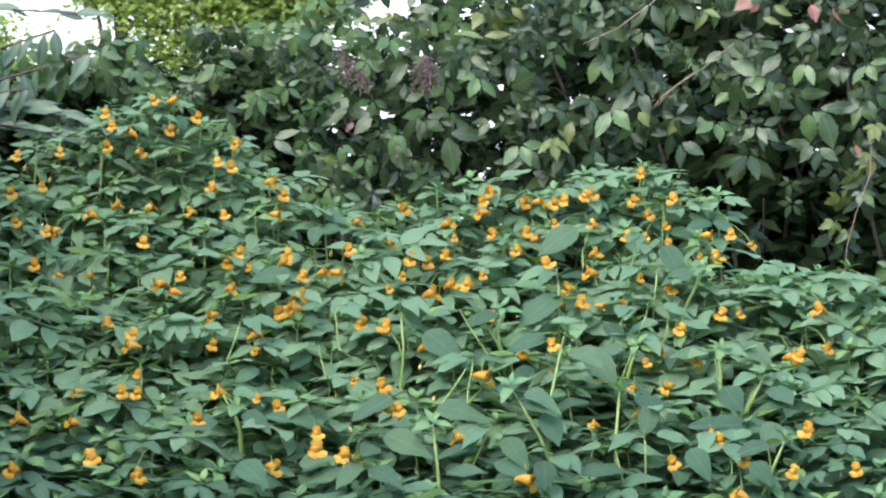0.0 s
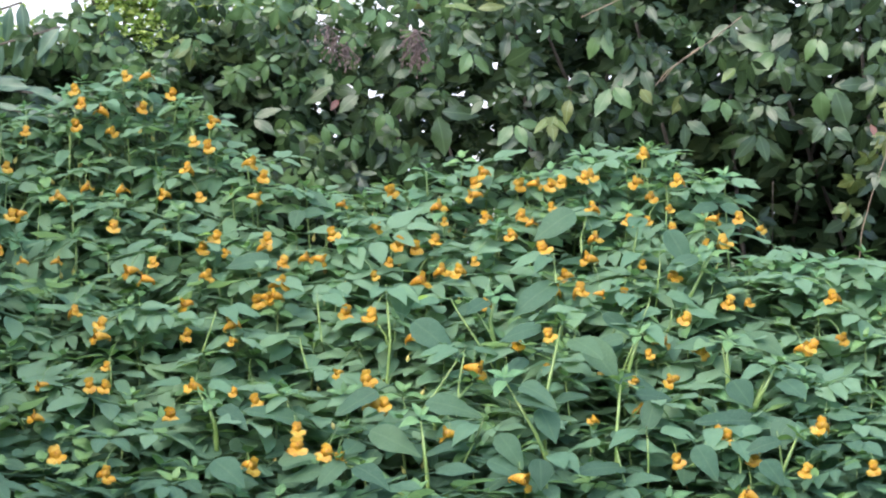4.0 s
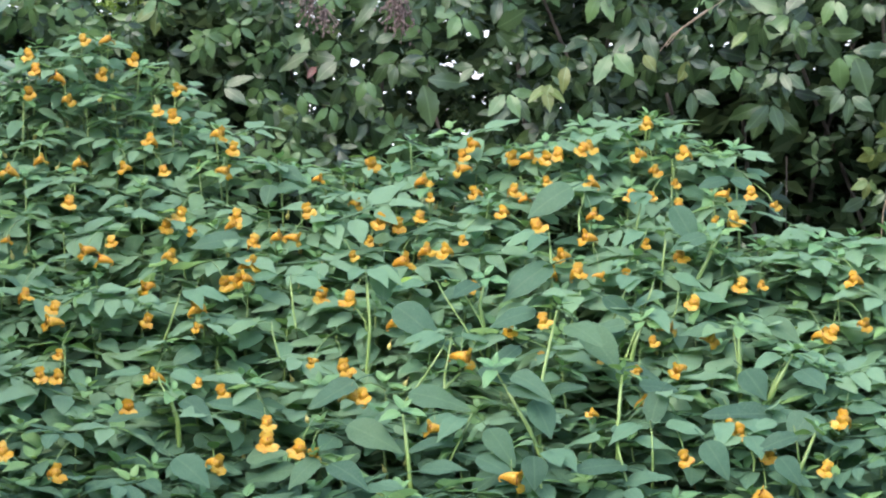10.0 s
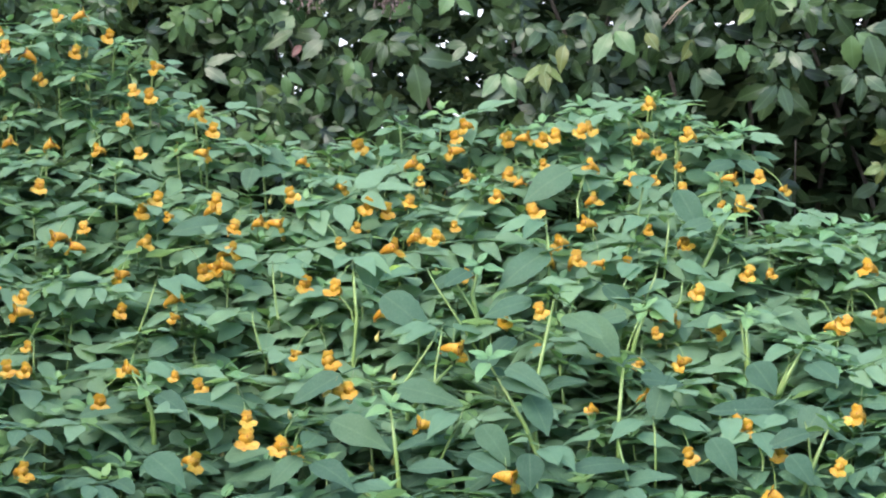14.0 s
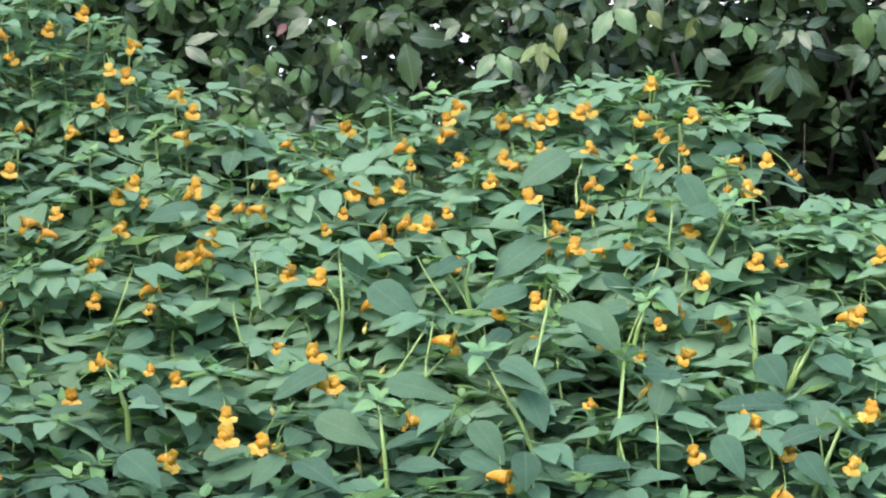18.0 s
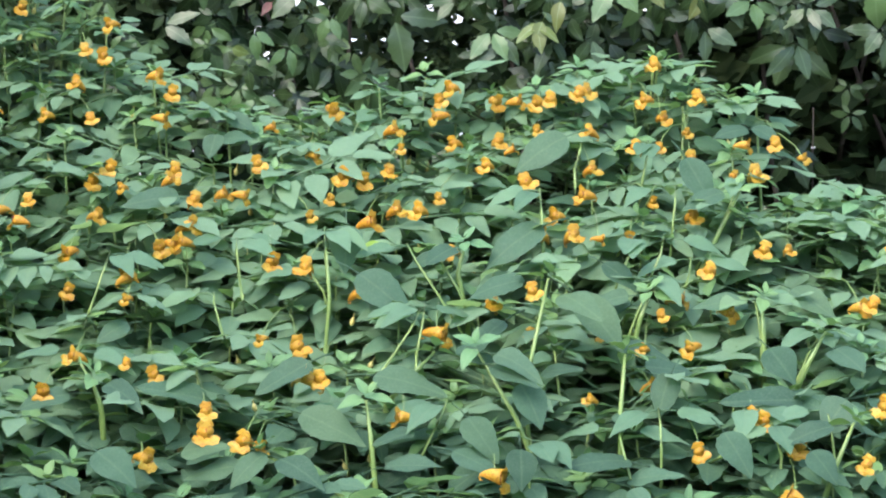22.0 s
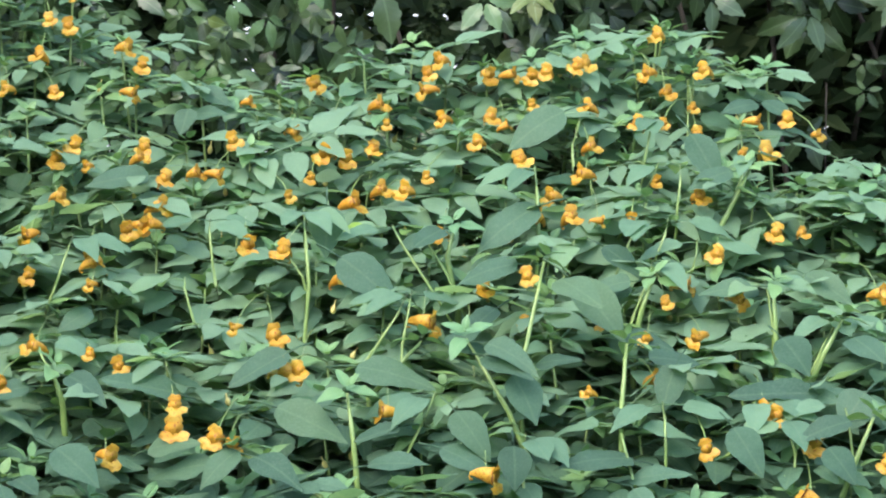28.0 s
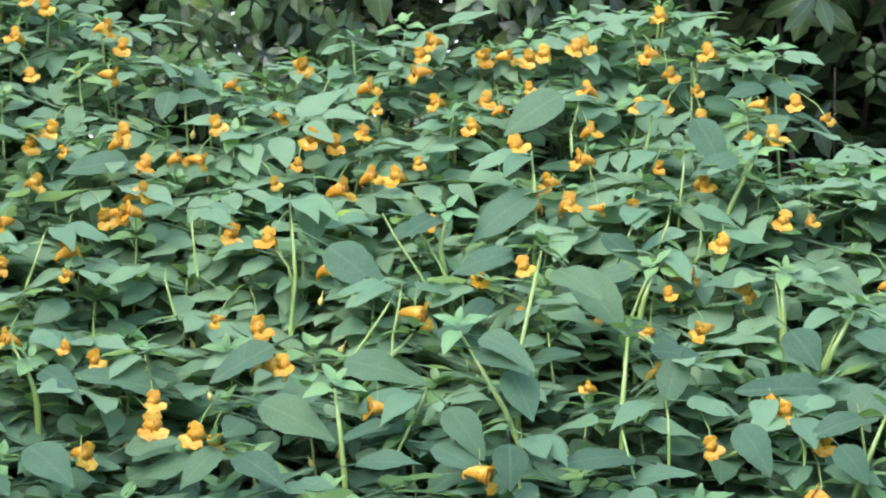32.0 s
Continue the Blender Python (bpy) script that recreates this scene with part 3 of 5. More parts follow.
jewelweed(-0.622, -0.270, 0.764, 1.03, [(0.017, -0.127, -0.004, -88, 1.00)])
jewelweed(0.543, -0.265, 0.771, 0.95, [(-0.019, -0.155, -0.023, -73, 1.20)])
jewelweed(-0.555, -0.264, 0.770, 1.02)
jewelweed(0.677, -0.264, 0.781, 0.94)
jewelweed(-0.443, -0.225, 0.806, 0.97, [(0.003, -0.114, -0.017, -7, 1.00), (-0.021, -0.111, -0.016, 11, 1.00)])
jewelweed(0.517, -0.216, 0.801, 0.96)
jewelweed(0.312, -0.209, 0.797, 0.99, [(0.015, -0.115, -0.001, -83, 1.00)])
jewelweed(-0.515, -0.208, 0.801, 0.97, [(-0.013, -0.195, -0.044, -122, 1.00), (-0.013, -0.128, -0.011, -100, 0.72)])
jewelweed(0.258, -0.205, 0.807, 1.06, [(-0.023, -0.103, -0.003, -19, 0.72)])
jewelweed(0.372, -0.204, 0.813, 1.06, [(-0.007, -0.064, 0.012, 54, 1.00)])
jewelweed(-0.584, -0.204, 0.812, 0.93)
jewelweed(0.181, -0.204, 0.814, 1.05, [(-0.026, -0.102, -0.008, -4, 0.72)])
jewelweed(-0.312, -0.203, 0.805, 0.92, [(-0.008, -0.137, -0.017, -100, 1.00)])
jewelweed(-0.252, -0.197, 0.802, 1.00, [(0.013, -0.172, -0.028, 33, 1.00)])
jewelweed(0.680, -0.196, 0.822, 0.96)
jewelweed(-0.651, -0.192, 0.805, 1.06)
jewelweed(0.456, -0.183, 0.809, 0.95)
jewelweed(-0.101, -0.182, 0.815, 0.99, [(0.010, -0.142, -0.019, 17, 1.20)])
jewelweed(0.601, -0.182, 0.822, 0.95)
jewelweed(0.034, -0.179, 0.816, 0.98)
jewelweed(-0.402, -0.177, 0.817, 0.99)
jewelweed(0.100, -0.175, 0.821, 0.93)
jewelweed(-0.048, -0.173, 0.817, 0.97, [(-0.014, -0.203, -0.047, -31, 1.00)])
jewelweed(-0.165, -0.167, 0.819, 0.91)
jewelweed(-0.630, -0.160, 0.838, 0.90)
jewelweed(0.353, -0.155, 0.839, 0.94, [(-0.039, -0.094, -0.004, 105, 1.00)])
jewelweed(-0.270, -0.154, 0.837, 0.93, [(-0.008, -0.061, 0.016, 133, 1.00), (-0.003, -0.094, -0.001, -18, 0.72)])
jewelweed(0.062, -0.151, 0.839, 1.00, [(-0.005, -0.152, -0.032, 112, 1.20)])
jewelweed(-0.216, -0.132, 0.854, 0.91, [(-0.017, -0.027, 0.029, 43, 1.00), (-0.001, -0.025, 0.030, -80, 1.00)])
jewelweed(-0.098, -0.130, 0.847, 0.93, [(-0.029, -0.183, -0.044, -33, 0.72)])
jewelweed(0.540, -0.129, 0.855, 0.91, [(-0.018, -0.132, -0.026, -35, 1.00), (0.021, -0.112, -0.016, 49, 1.00)])
jewelweed(0.285, -0.128, 0.853, 1.01, [(-0.009, -0.200, -0.059, -48, 0.72), (0.010, -0.148, -0.032, 15, 0.72)])
jewelweed(-0.356, -0.128, 0.846, 0.88, [(0.019, -0.104, -0.002, 31, 1.00)])
jewelweed(0.185, -0.126, 0.855, 0.98, [(-0.025, -0.109, -0.014, -8, 1.00)])
jewelweed(0.634, -0.124, 0.848, 0.88)
jewelweed(-0.706, -0.123, 0.853, 1.00)
jewelweed(-0.486, -0.123, 0.843, 0.95, [(0.030, -0.091, 0.010, -3, 1.00)])
jewelweed(-0.556, -0.120, 0.850, 1.00)
jewelweed(0.675, -0.119, 0.848, 0.88)
jewelweed(0.495, -0.116, 0.847, 0.96, [(0.011, -0.147, -0.019, 76, 1.00)])
jewelweed(0.122, -0.113, 0.849, 0.97, [(-0.008, -0.139, -0.015, 69, 1.00)])
jewelweed(0.410, -0.113, 0.854, 0.96)
jewelweed(-0.008, -0.104, 0.857, 0.90, [(-0.021, -0.136, -0.018, 29, 1.00)])
jewelweed(-0.437, -0.098, 0.856, 0.88, [(-0.005, -0.201, -0.048, -9, 0.72)])
jewelweed(-0.136, -0.098, 0.861, 0.97)
jewelweed(0.702, -0.074, 0.878, 0.86)
jewelweed(0.479, -0.073, 0.877, 0.86)
jewelweed(0.354, -0.073, 0.889, 0.91, [(-0.001, -0.131, -0.030, -81, 1.00)])
jewelweed(-0.696, -0.069, 0.887, 0.95)
jewelweed(-0.533, -0.069, 0.880, 0.86)
jewelweed(0.655, -0.068, 0.886, 0.94)
jewelweed(-0.417, -0.065, 0.876, 0.97, [(-0.039, -0.174, -0.035, -110, 1.00)])
jewelweed(0.609, -0.062, 0.888, 0.86)
jewelweed(-0.616, -0.058, 0.897, 0.94)
jewelweed(0.275, -0.057, 0.894, 0.87, [(-0.007, -0.090, -0.005, -1, 1.00)])
jewelweed(0.395, -0.054, 0.898, 0.94, [(0.018, -0.117, -0.021, 3, 1.00)])
jewelweed(-0.130, -0.053, 0.890, 0.91, [(0.008, -0.135, -0.022, 59, 1.20)])
jewelweed(0.082, -0.051, 0.896, 0.86, [(-0.005, -0.124, -0.021, -42, 1.00)])
jewelweed(-0.060, -0.048, 0.885, 0.87, [(-0.022, -0.152, -0.024, -13, 1.20)])
jewelweed(-0.183, -0.047, 0.895, 0.86, [(0.001, -0.034, 0.031, 150, 1.00), (-0.033, -0.084, 0.003, 51, 1.20)])
jewelweed(-0.498, -0.046, 0.887, 0.85, [(-0.000, -0.144, -0.021, 31, 1.00)])
jewelweed(0.141, -0.044, 0.893, 0.90, [(0.033, -0.104, -0.004, -68, 1.00)])
jewelweed(0.200, -0.042, 0.886, 0.87, [(-0.010, -0.072, 0.021, -65, 1.00), (0.003, -0.105, 0.003, 48, 1.20)])
jewelweed(0.012, -0.042, 0.901, 0.93, [(-0.002, -0.065, 0.011, 57, 1.00), (0.028, -0.065, 0.011, -80, 1.00)])
jewelweed(-0.282, -0.040, 0.899, 0.96, [(0.036, -0.123, -0.018, 27, 1.00), (0.002, -0.163, -0.040, 31, 1.00)])
jewelweed(0.450, -0.038, 0.901, 0.90, [(-0.013, -0.133, -0.025, 40, 0.72)])
jewelweed(-0.330, -0.035, 0.895, 0.91, [(0.011, -0.079, 0.012, 67, 1.00), (-0.011, -0.136, -0.019, -48, 1.00)])
jewelweed(0.541, -0.032, 0.893, 0.93, [(0.020, -0.128, -0.011, -99, 1.20)])
jewelweed(0.485, -0.031, 0.898, 0.95)
jewelweed(0.371, -0.014, 0.918, 0.86, [(-0.035, -0.101, -0.011, 55, 1.00)])
jewelweed(-0.657, -0.011, 0.921, 0.83)
jewelweed(-0.262, -0.008, 0.925, 0.85, [(-0.028, -0.061, 0.008, -85, 0.72), (0.021, -0.050, 0.014, 106, 1.00)])
jewelweed(-0.464, 0.007, 0.921, 0.85)
jewelweed(-0.406, 0.008, 0.921, 0.90, [(-0.017, -0.113, -0.008, -103, 1.00), (0.006, -0.131, -0.018, -125, 1.00)])
jewelweed(0.140, 0.014, 0.921, 0.83, [(0.015, -0.077, 0.015, 7, 1.20)])
jewelweed(-0.596, 0.015, 0.935, 0.82, [(-0.017, -0.077, 0.002, -58, 1.00), (0.020, -0.101, -0.012, -84, 0.72)])
jewelweed(0.230, 0.015, 0.926, 0.89, [(-0.007, -0.098, -0.000, -92, 1.20), (0.003, -0.168, -0.039, 150, 0.72)])
jewelweed(-0.719, 0.015, 0.927, 0.86)
jewelweed(-0.120, 0.016, 0.930, 0.90, [(0.037, -0.131, -0.022, 53, 0.72)])
jewelweed(0.267, 0.021, 0.923, 0.91, [(0.027, -0.111, -0.002, -4, 0.72)])
jewelweed(0.002, 0.028, 0.927, 0.85, [(-0.022, -0.155, -0.026, 66, 1.20)])
jewelweed(-0.134, 0.029, 0.940, 0.81, [(-0.025, -0.111, -0.014, 94, 1.00), (-0.009, -0.060, 0.015, 40, 1.00)])
jewelweed(-0.315, 0.029, 0.932, 0.86, [(-0.010, -0.085, 0.008, 15, 1.00)])
jewelweed(0.096, 0.035, 0.944, 0.84, [(0.018, -0.068, 0.009, -17, 1.00)])
jewelweed(-0.512, 0.037, 0.939, 0.82, [(-0.018, -0.123, -0.016, 107, 0.72)])
jewelweed(-0.052, 0.037, 0.935, 0.93, [(0.009, -0.087, 0.009, -40, 1.20), (-0.007, -0.124, -0.011, -30, 0.72)])
jewelweed(-0.196, 0.041, 0.942, 0.85, [(-0.037, -0.083, 0.007, -1, 1.00), (-0.016, -0.132, -0.021, 2, 1.00)])
jewelweed(-0.367, 0.070, 0.969, 0.85, [(-0.025, -0.163, -0.049, 15, 1.00)])
jewelweed(0.162, 0.075, 0.972, 0.81, [(-0.038, -0.070, 0.003, 60, 1.00), (0.007, -0.052, 0.014, 48, 0.72)])
jewelweed(0.014, 0.076, 0.972, 0.90, [(-0.009, -0.053, 0.014, 68, 1.00), (-0.012, -0.122, -0.026, -24, 1.00)])
jewelweed(0.094, 0.076, 0.962, 0.80, [(-0.036, -0.162, -0.039, 3, 0.72), (-0.016, -0.073, 0.012, -31, 1.00)])
jewelweed(-0.078, 0.085, 0.966, 0.85, [(-0.053, -0.057, 0.023, 150, 0.72), (-0.004, -0.102, -0.003, 96, 1.00)])
jewelweed(-0.520, 0.087, 0.979, 0.84)
jewelweed(0.283, 0.087, 0.966, 0.84, [(-0.001, -0.093, 0.003, -11, 1.00)])
jewelweed(-0.718, 0.093, 0.970, 0.91)
jewelweed(0.393, 0.094, 0.951, 0.83, [(0.008, -0.095, 0.021, 81, 1.00), (0.016, -0.144, -0.007, 19, 1.20), (-0.007, -0.144, -0.007, 75, 0.72)])
jewelweed(0.218, 0.098, 0.972, 0.90, [(0.013, -0.079, 0.012, -67, 1.00), (0.009, -0.140, -0.023, 62, 1.00)])
jewelweed(-0.290, 0.099, 0.987, 0.89, [(-0.016, -0.136, -0.036, -54, 1.00)])
jewelweed(-0.456, 0.105, 0.989, 0.83, [(0.007, -0.050, 0.017, 105, 1.00), (0.002, -0.124, -0.027, 13, 1.00)])
jewelweed(-0.027, 0.112, 0.986, 0.89, [(-0.036, -0.054, 0.021, 16, 1.00), (-0.011, -0.109, -0.012, -68, 0.72), (0.001, -0.166, -0.045, 14, 1.00)])
jewelweed(-0.569, 0.114, 0.988, 0.88, [(-0.019, -0.106, -0.010, -68, 1.00)])
jewelweed(-0.645, 0.119, 0.983, 0.80, [(-0.006, -0.089, 0.007, -34, 1.00)])
jewelweed(-0.255, 0.121, 0.999, 0.85, [(0.010, -0.035, 0.024, -2, 1.00), (-0.001, -0.077, -0.001, 73, 1.00)])
jewelweed(0.340, 0.126, 1.003, 0.85, [(-0.033, -0.132, -0.033, -27, 0.72), (0.000, -0.148, -0.043, -21, 1.00), (-0.003, -0.107, -0.019, 29, 0.72)])
jewelweed(0.135, 0.131, 1.007, 0.84, [(-0.013, -0.059, 0.008, 95, 1.00), (0.011, -0.062, 0.007, 150, 1.00), (0.004, -0.141, -0.040, 135, 0.72)])
jewelweed(0.018, 0.144, 0.996, 0.77, [(-0.001, -0.150, -0.026, 13, 0.72)])
jewelweed(0.079, 0.145, 0.996, 0.81, [(-0.020, -0.073, 0.019, 24, 1.00), (-0.003, -0.053, 0.031, -93, 1.00), (-0.019, -0.097, 0.004, -87, 1.00)])
jewelweed(0.178, 0.152, 1.005, 0.77, [(0.010, -0.080, 0.010, -9, 1.20), (-0.005, -0.083, 0.009, -29, 1.00)])
jewelweed(0.426, 0.158, 1.009, 0.82, [(0.013, -0.156, -0.036, 0, 1.00), (0.039, -0.179, -0.049, 61, 0.72)], True)
jewelweed(-0.623, 0.158, 1.009, 0.75, [(0.023, -0.152, -0.033, -6, 1.00)])
jewelweed(0.394, 0.160, 1.009, 0.85, [(-0.038, -0.084, 0.008, -32, 1.00)], True)
jewelweed(-0.402, 0.161, 1.013, 0.79, [(0.018, -0.112, -0.012, -77, 1.00)])
jewelweed(0.282, 0.167, 1.024, 0.80, [(0.014, -0.095, -0.008, -50, 1.00)])
jewelweed(-0.570, 0.168, 1.011, 0.86)
jewelweed(0.236, 0.176, 1.019, 0.86, [(-0.018, -0.096, 0.001, -11, 1.00), (-0.012, -0.091, 0.004, 57, 1.00)])
jewelweed(-0.669, 0.177, 1.019, 0.85, [(0.002, -0.085, 0.008, 45, 1.00)])
jewelweed(-0.747, 0.189, 1.026, 0.79)
jewelweed(-0.319, 0.190, 1.036, 0.85, [(-0.010, -0.047, 0.023, 50, 1.00), (0.052, -0.078, 0.003, 65, 1.00)])
jewelweed(0.314, 0.195, 1.041, 0.82, [(-0.004, -0.152, -0.043, 68, 1.00)])
jewelweed(-0.507, 0.197, 1.028, 0.82, [(0.007, -0.136, -0.019, 150, 1.00)])
jewelweed(-0.369, 0.199, 1.029, 0.77, [(0.035, -0.160, -0.033, 1, 1.00)])
jewelweed(0.324, 0.216, 1.042, 0.83, [(-0.015, -0.087, 0.008, -35, 1.00)])
jewelweed(-0.535, 0.219, 1.071, 0.81, [(0.000, -0.176, -0.074, -57, 1.00)])
jewelweed(-0.412, 0.220, 1.075, 0.78)
jewelweed(-0.765, 0.224, 1.074, 0.74)
jewelweed(-0.452, 0.224, 1.079, 0.79)
jewelweed(-0.711, 0.224, 1.067, 0.77)
jewelweed(-0.364, 0.240, 1.082, 0.78, [(0.011, -0.141, -0.051, -87, 1.00), (0.045, -0.073, 0.012, -76, 1.00), (0.016, -0.094, -0.018, 40, 1.00)])
jewelweed(-0.638, 0.240, 1.086, 0.69, [(0.018, -0.136, -0.052, 63, 1.00), (-0.023, -0.087, -0.013, 28, 1.00)])
jewelweed(-0.483, 0.253, 1.121, 0.77, [(0.000, -0.076, -0.014, -108, 1.00), (0.011, -0.095, -0.041, 77, 1.00)])
jewelweed(-0.603, 0.256, 1.099, 0.74, [(0.009, -0.100, -0.021, 21, 1.00)])
jewelweed(-0.433, 0.270, 1.131, 0.68, [(-0.020, -0.059, 0.024, 51, 1.00), (0.012, -0.059, 0.025, 150, 1.00), (0.008, -0.088, -0.017, 28, 1.00), (0.052, -0.075, 0.001, -38, 1.00)])
jewelweed(-0.545, 0.273, 1.121, 0.77, [(0.024, -0.109, -0.030, -37, 1.00), (0.032, -0.091, -0.005, -52, 1.00), (0.022, -0.076, 0.015, -28, 1.00)])
jewelweed(0.044, 0.160, 1.033, 0.85, (), True)
jewelweed(-0.068, 0.120, 1.002, 0.80, (), True)
jewelweed(-0.010, 0.130, 1.023, 0.80, (), True)
jewelweed(0.220, 0.180, 1.037, 0.90, (), True)
jewelweed(0.241, 0.150, 1.025, 0.80, (), True)
jewelweed(0.309, 0.190, 1.047, 0.95, (), True)
jewelweed(-0.460, 0.270, 1.153, 0.80, (), True)
jewelweed(-0.520, 0.260, 1.138, 0.80, (), True)
jewelweed(-0.380, 0.250, 1.112, 0.75, (), True)
jewelweed(-0.328, 0.200, 1.087, 0.70, (), True)
jewelweed(-0.271, 0.140, 1.037, 0.75, (), True)
jewelweed(-0.183, 0.080, 1.003, 0.85, (), True)
jewelweed(-0.156, 0.060, 0.992, 0.80, (), True)
jewelweed(-0.121, 0.040, 0.973, 0.80, (), True)
jewelweed(-0.099, 0.090, 0.984, 0.80, (), True)
jewelweed(0.122, 0.140, 1.011, 0.80, (), True)
jewelweed(0.173, 0.150, 1.018, 0.80, (), True)
jewelweed(0.349, 0.170, 1.020, 0.80, (), True)
jewelweed(-0.571, 0.270, 1.092, 0.80, (), True)
jewelweed(-0.424, 0.280, 1.144, 0.75, (), True)
jewelweed(0.445, -0.030, 0.904, 0.95)
jewelweed(0.487, -0.030, 0.906, 0.95)
jewelweed(0.525, -0.030, 0.909, 0.95)
jewelweed(0.571, -0.020, 0.912, 0.95)
jewelweed(0.613, -0.020, 0.918, 0.95)
jewelweed(0.466, -0.060, 0.887, 0.95)
jewelweed(0.545, -0.060, 0.889, 0.95)

# slender leaders that stand a little above the bank
for k in range(11):
    lx, ly = -0.42 + 0.09 * k + 0.03 * math.sin(7 * k), -0.16 + 0.17 * math.sin(2.4 * k)
    jewelweed(lx, ly, float(np.interp(ly, (-0.56, -0.44, -0.2, 0.03, 0.15), (0.63, 0.69, 0.81, 0.935, 0.995))) + 0.035, 0.92, (), True)

big_leaf(0.202, -0.300, 0.849, 0.064, -0.020, -0.056, 0.30)
big_leaf(0.127, -0.315, 0.822, -0.054, -0.017, -0.035, 0.30)
big_leaf(0.144, -0.429, 0.774, 0.029, -0.018, -0.043, 0.36)
big_leaf(-0.075, -0.372, 0.788, -0.060, -0.016, -0.029, 0.28)
big_leaf(0.254, -0.485, 0.705, -0.075, -0.010, 0.016, 0.26)
big_leaf(-0.117, -0.509, 0.717, -0.043, -0.015, -0.023, 0.30)
big_leaf(-0.285, -0.512, 0.720, 0.047, -0.016, -0.028, 0.36)
big_leaf(-0.025, -0.243, 0.862, 0.063, -0.018, -0.038, 0.26)
big_leaf(-0.041, -0.181, 0.905, 0.000, -0.019, -0.050, 0.33)
big_leaf(0.171, -0.151, 0.901, -0.072, -0.016, -0.028, 0.26)
big_leaf(-0.179, 0.049, 1.000, 0.036, -0.014, -0.013, 0.28)
big_leaf(-0.187, 0.029, 0.976, 0.039, -0.011, 0.008, 0.28)
big_leaf(-0.191, -0.003, 0.984, -0.006, -0.016, -0.027, 0.40)
big_leaf(0.332, -0.077, 0.966, 0.036, -0.020, -0.054, 0.24)
big_leaf(0.414, 0.027, 0.989, 0.035, -0.014, -0.014, 0.34)
big_leaf(0.408, 0.045, 0.985, -0.043, -0.012, 0.003, 0.26)
big_leaf(0.349, -0.501, 0.737, 0.030, -0.018, -0.040, 0.30)
big_leaf(0.478, -0.431, 0.758, -0.031, -0.016, -0.028, 0.40)
big_leaf(0.435, -0.389, 0.751, -0.090, -0.011, 0.008, 0.24)
big_leaf(0.405, -0.356, 0.799, 0.031, -0.017, -0.032, 0.42)
big_leaf(0.437, -0.512, 0.720, 0.028, -0.016, -0.028, 0.36)
big_leaf(0.089, -0.475, 0.748, 0.037, -0.018, -0.039, 0.30)
big_leaf(0.142, -0.528, 0.724, 0.003, -0.018, -0.039, 0.36)
big_leaf(0.167, -0.346, 0.772, 0.042, -0.010, 0.017, 0.26)
big_leaf(0.075, -0.494, 0.717, 0.057, -0.014, -0.016, 0.24)
big_leaf(-0.081, -0.443, 0.747, 0.072, -0.015, -0.022, 0.26)
big_leaf(0.034, -0.453, 0.730, -0.046, -0.013, -0.009, 0.26)
big_leaf(-0.179, -0.389, 0.751, -0.075, -0.009, 0.023, 0.26)
big_leaf(0.253, -0.309, 0.796, 0.053, -0.013, -0.004, 0.26)
big_leaf(-0.007, -0.357, 0.772, 0.078, -0.013, -0.004, 0.24)
big_leaf(-0.229, -0.065, 0.923, -0.066, -0.012, -0.000, 0.24)
big_leaf(0.201, -0.003, 0.982, -0.065, -0.016, -0.025, 0.26)
big_leaf(0.012, -0.251, 0.828, -0.046, -0.013, -0.006, 0.28)
big_leaf(-0.202, -0.469, 0.712, 0.047, -0.010, 0.018, 0.28)
big_leaf(-0.271, -0.283, 0.814, -0.037, -0.013, -0.009, 0.30)
big_leaf(0.006, -0.493, 0.701, 0.062, -0.010, 0.012, 0.26)
big_leaf(0.299, -0.407, 0.781, -0.022, -0.018, -0.039, 0.30)
big_leaf(0.316, -0.396, 0.752, -0.058, -0.013, -0.003, 0.24)
big_leaf(0.238, -0.208, 0.868, 0.043, -0.016, -0.025, 0.28)
big_leaf(0.437, -0.249, 0.846, 0.053, -0.016, -0.025, 0.28)
big_leaf(-0.002, -0.276, 0.821, 0.038, -0.011, 0.009, 0.20, 1)
big_leaf(-0.334, -0.036, 0.952, 0.026, -0.011, 0.009, 0.30, 1)
big_leaf(-0.025, -0.171, 0.876, 0.028, -0.010, 0.014, 0.30, 1)
stalk((0.156, -0.382, 0.636), (0.150, -0.365, 0.762), (0.174, -0.349, 0.873))
stalk((0.155, -0.422, 0.698), (0.139, -0.417, 0.737), (0.098, -0.407, 0.807))
stalk((0.247, -0.422, 0.671), (0.247, -0.413, 0.739), (0.252, -0.404, 0.801))
stalk((0.004, -0.353, 0.739), (0.031, -0.349, 0.770), (0.055, -0.345, 0.794))
stalk((-0.004, -0.469, 0.659), (-0.009, -0.461, 0.716), (-0.015, -0.454, 0.762))
stalk((0.346, -0.122, 0.844), (0.369, -0.115, 0.893), (0.391, -0.109, 0.935))
stalk((0.431, -0.338, 0.741), (0.447, -0.333, 0.778), (0.466, -0.328, 0.813))
stalk((0.405, -0.290, 0.766), (0.404, -0.284, 0.803), (0.402, -0.279, 0.840))
stalk((0.451, -0.490, 0.664), (0.466, -0.485, 0.705), (0.482, -0.479, 0.743))
stalk((-0.033, -0.505, 0.669), (-0.082, -0.501, 0.697), (-0.119, -0.498, 0.715))
stalk((0.266, -0.265, 0.783), (0.274, -0.260, 0.815), (0.285, -0.257, 0.842))
stalk((0.091, -0.195, 0.800), (0.080, -0.188, 0.854), (0.088, -0.183, 0.886))
stalk((-0.290, -0.391, 0.735), (-0.293, -0.389, 0.751), (-0.301, -0.386, 0.772))
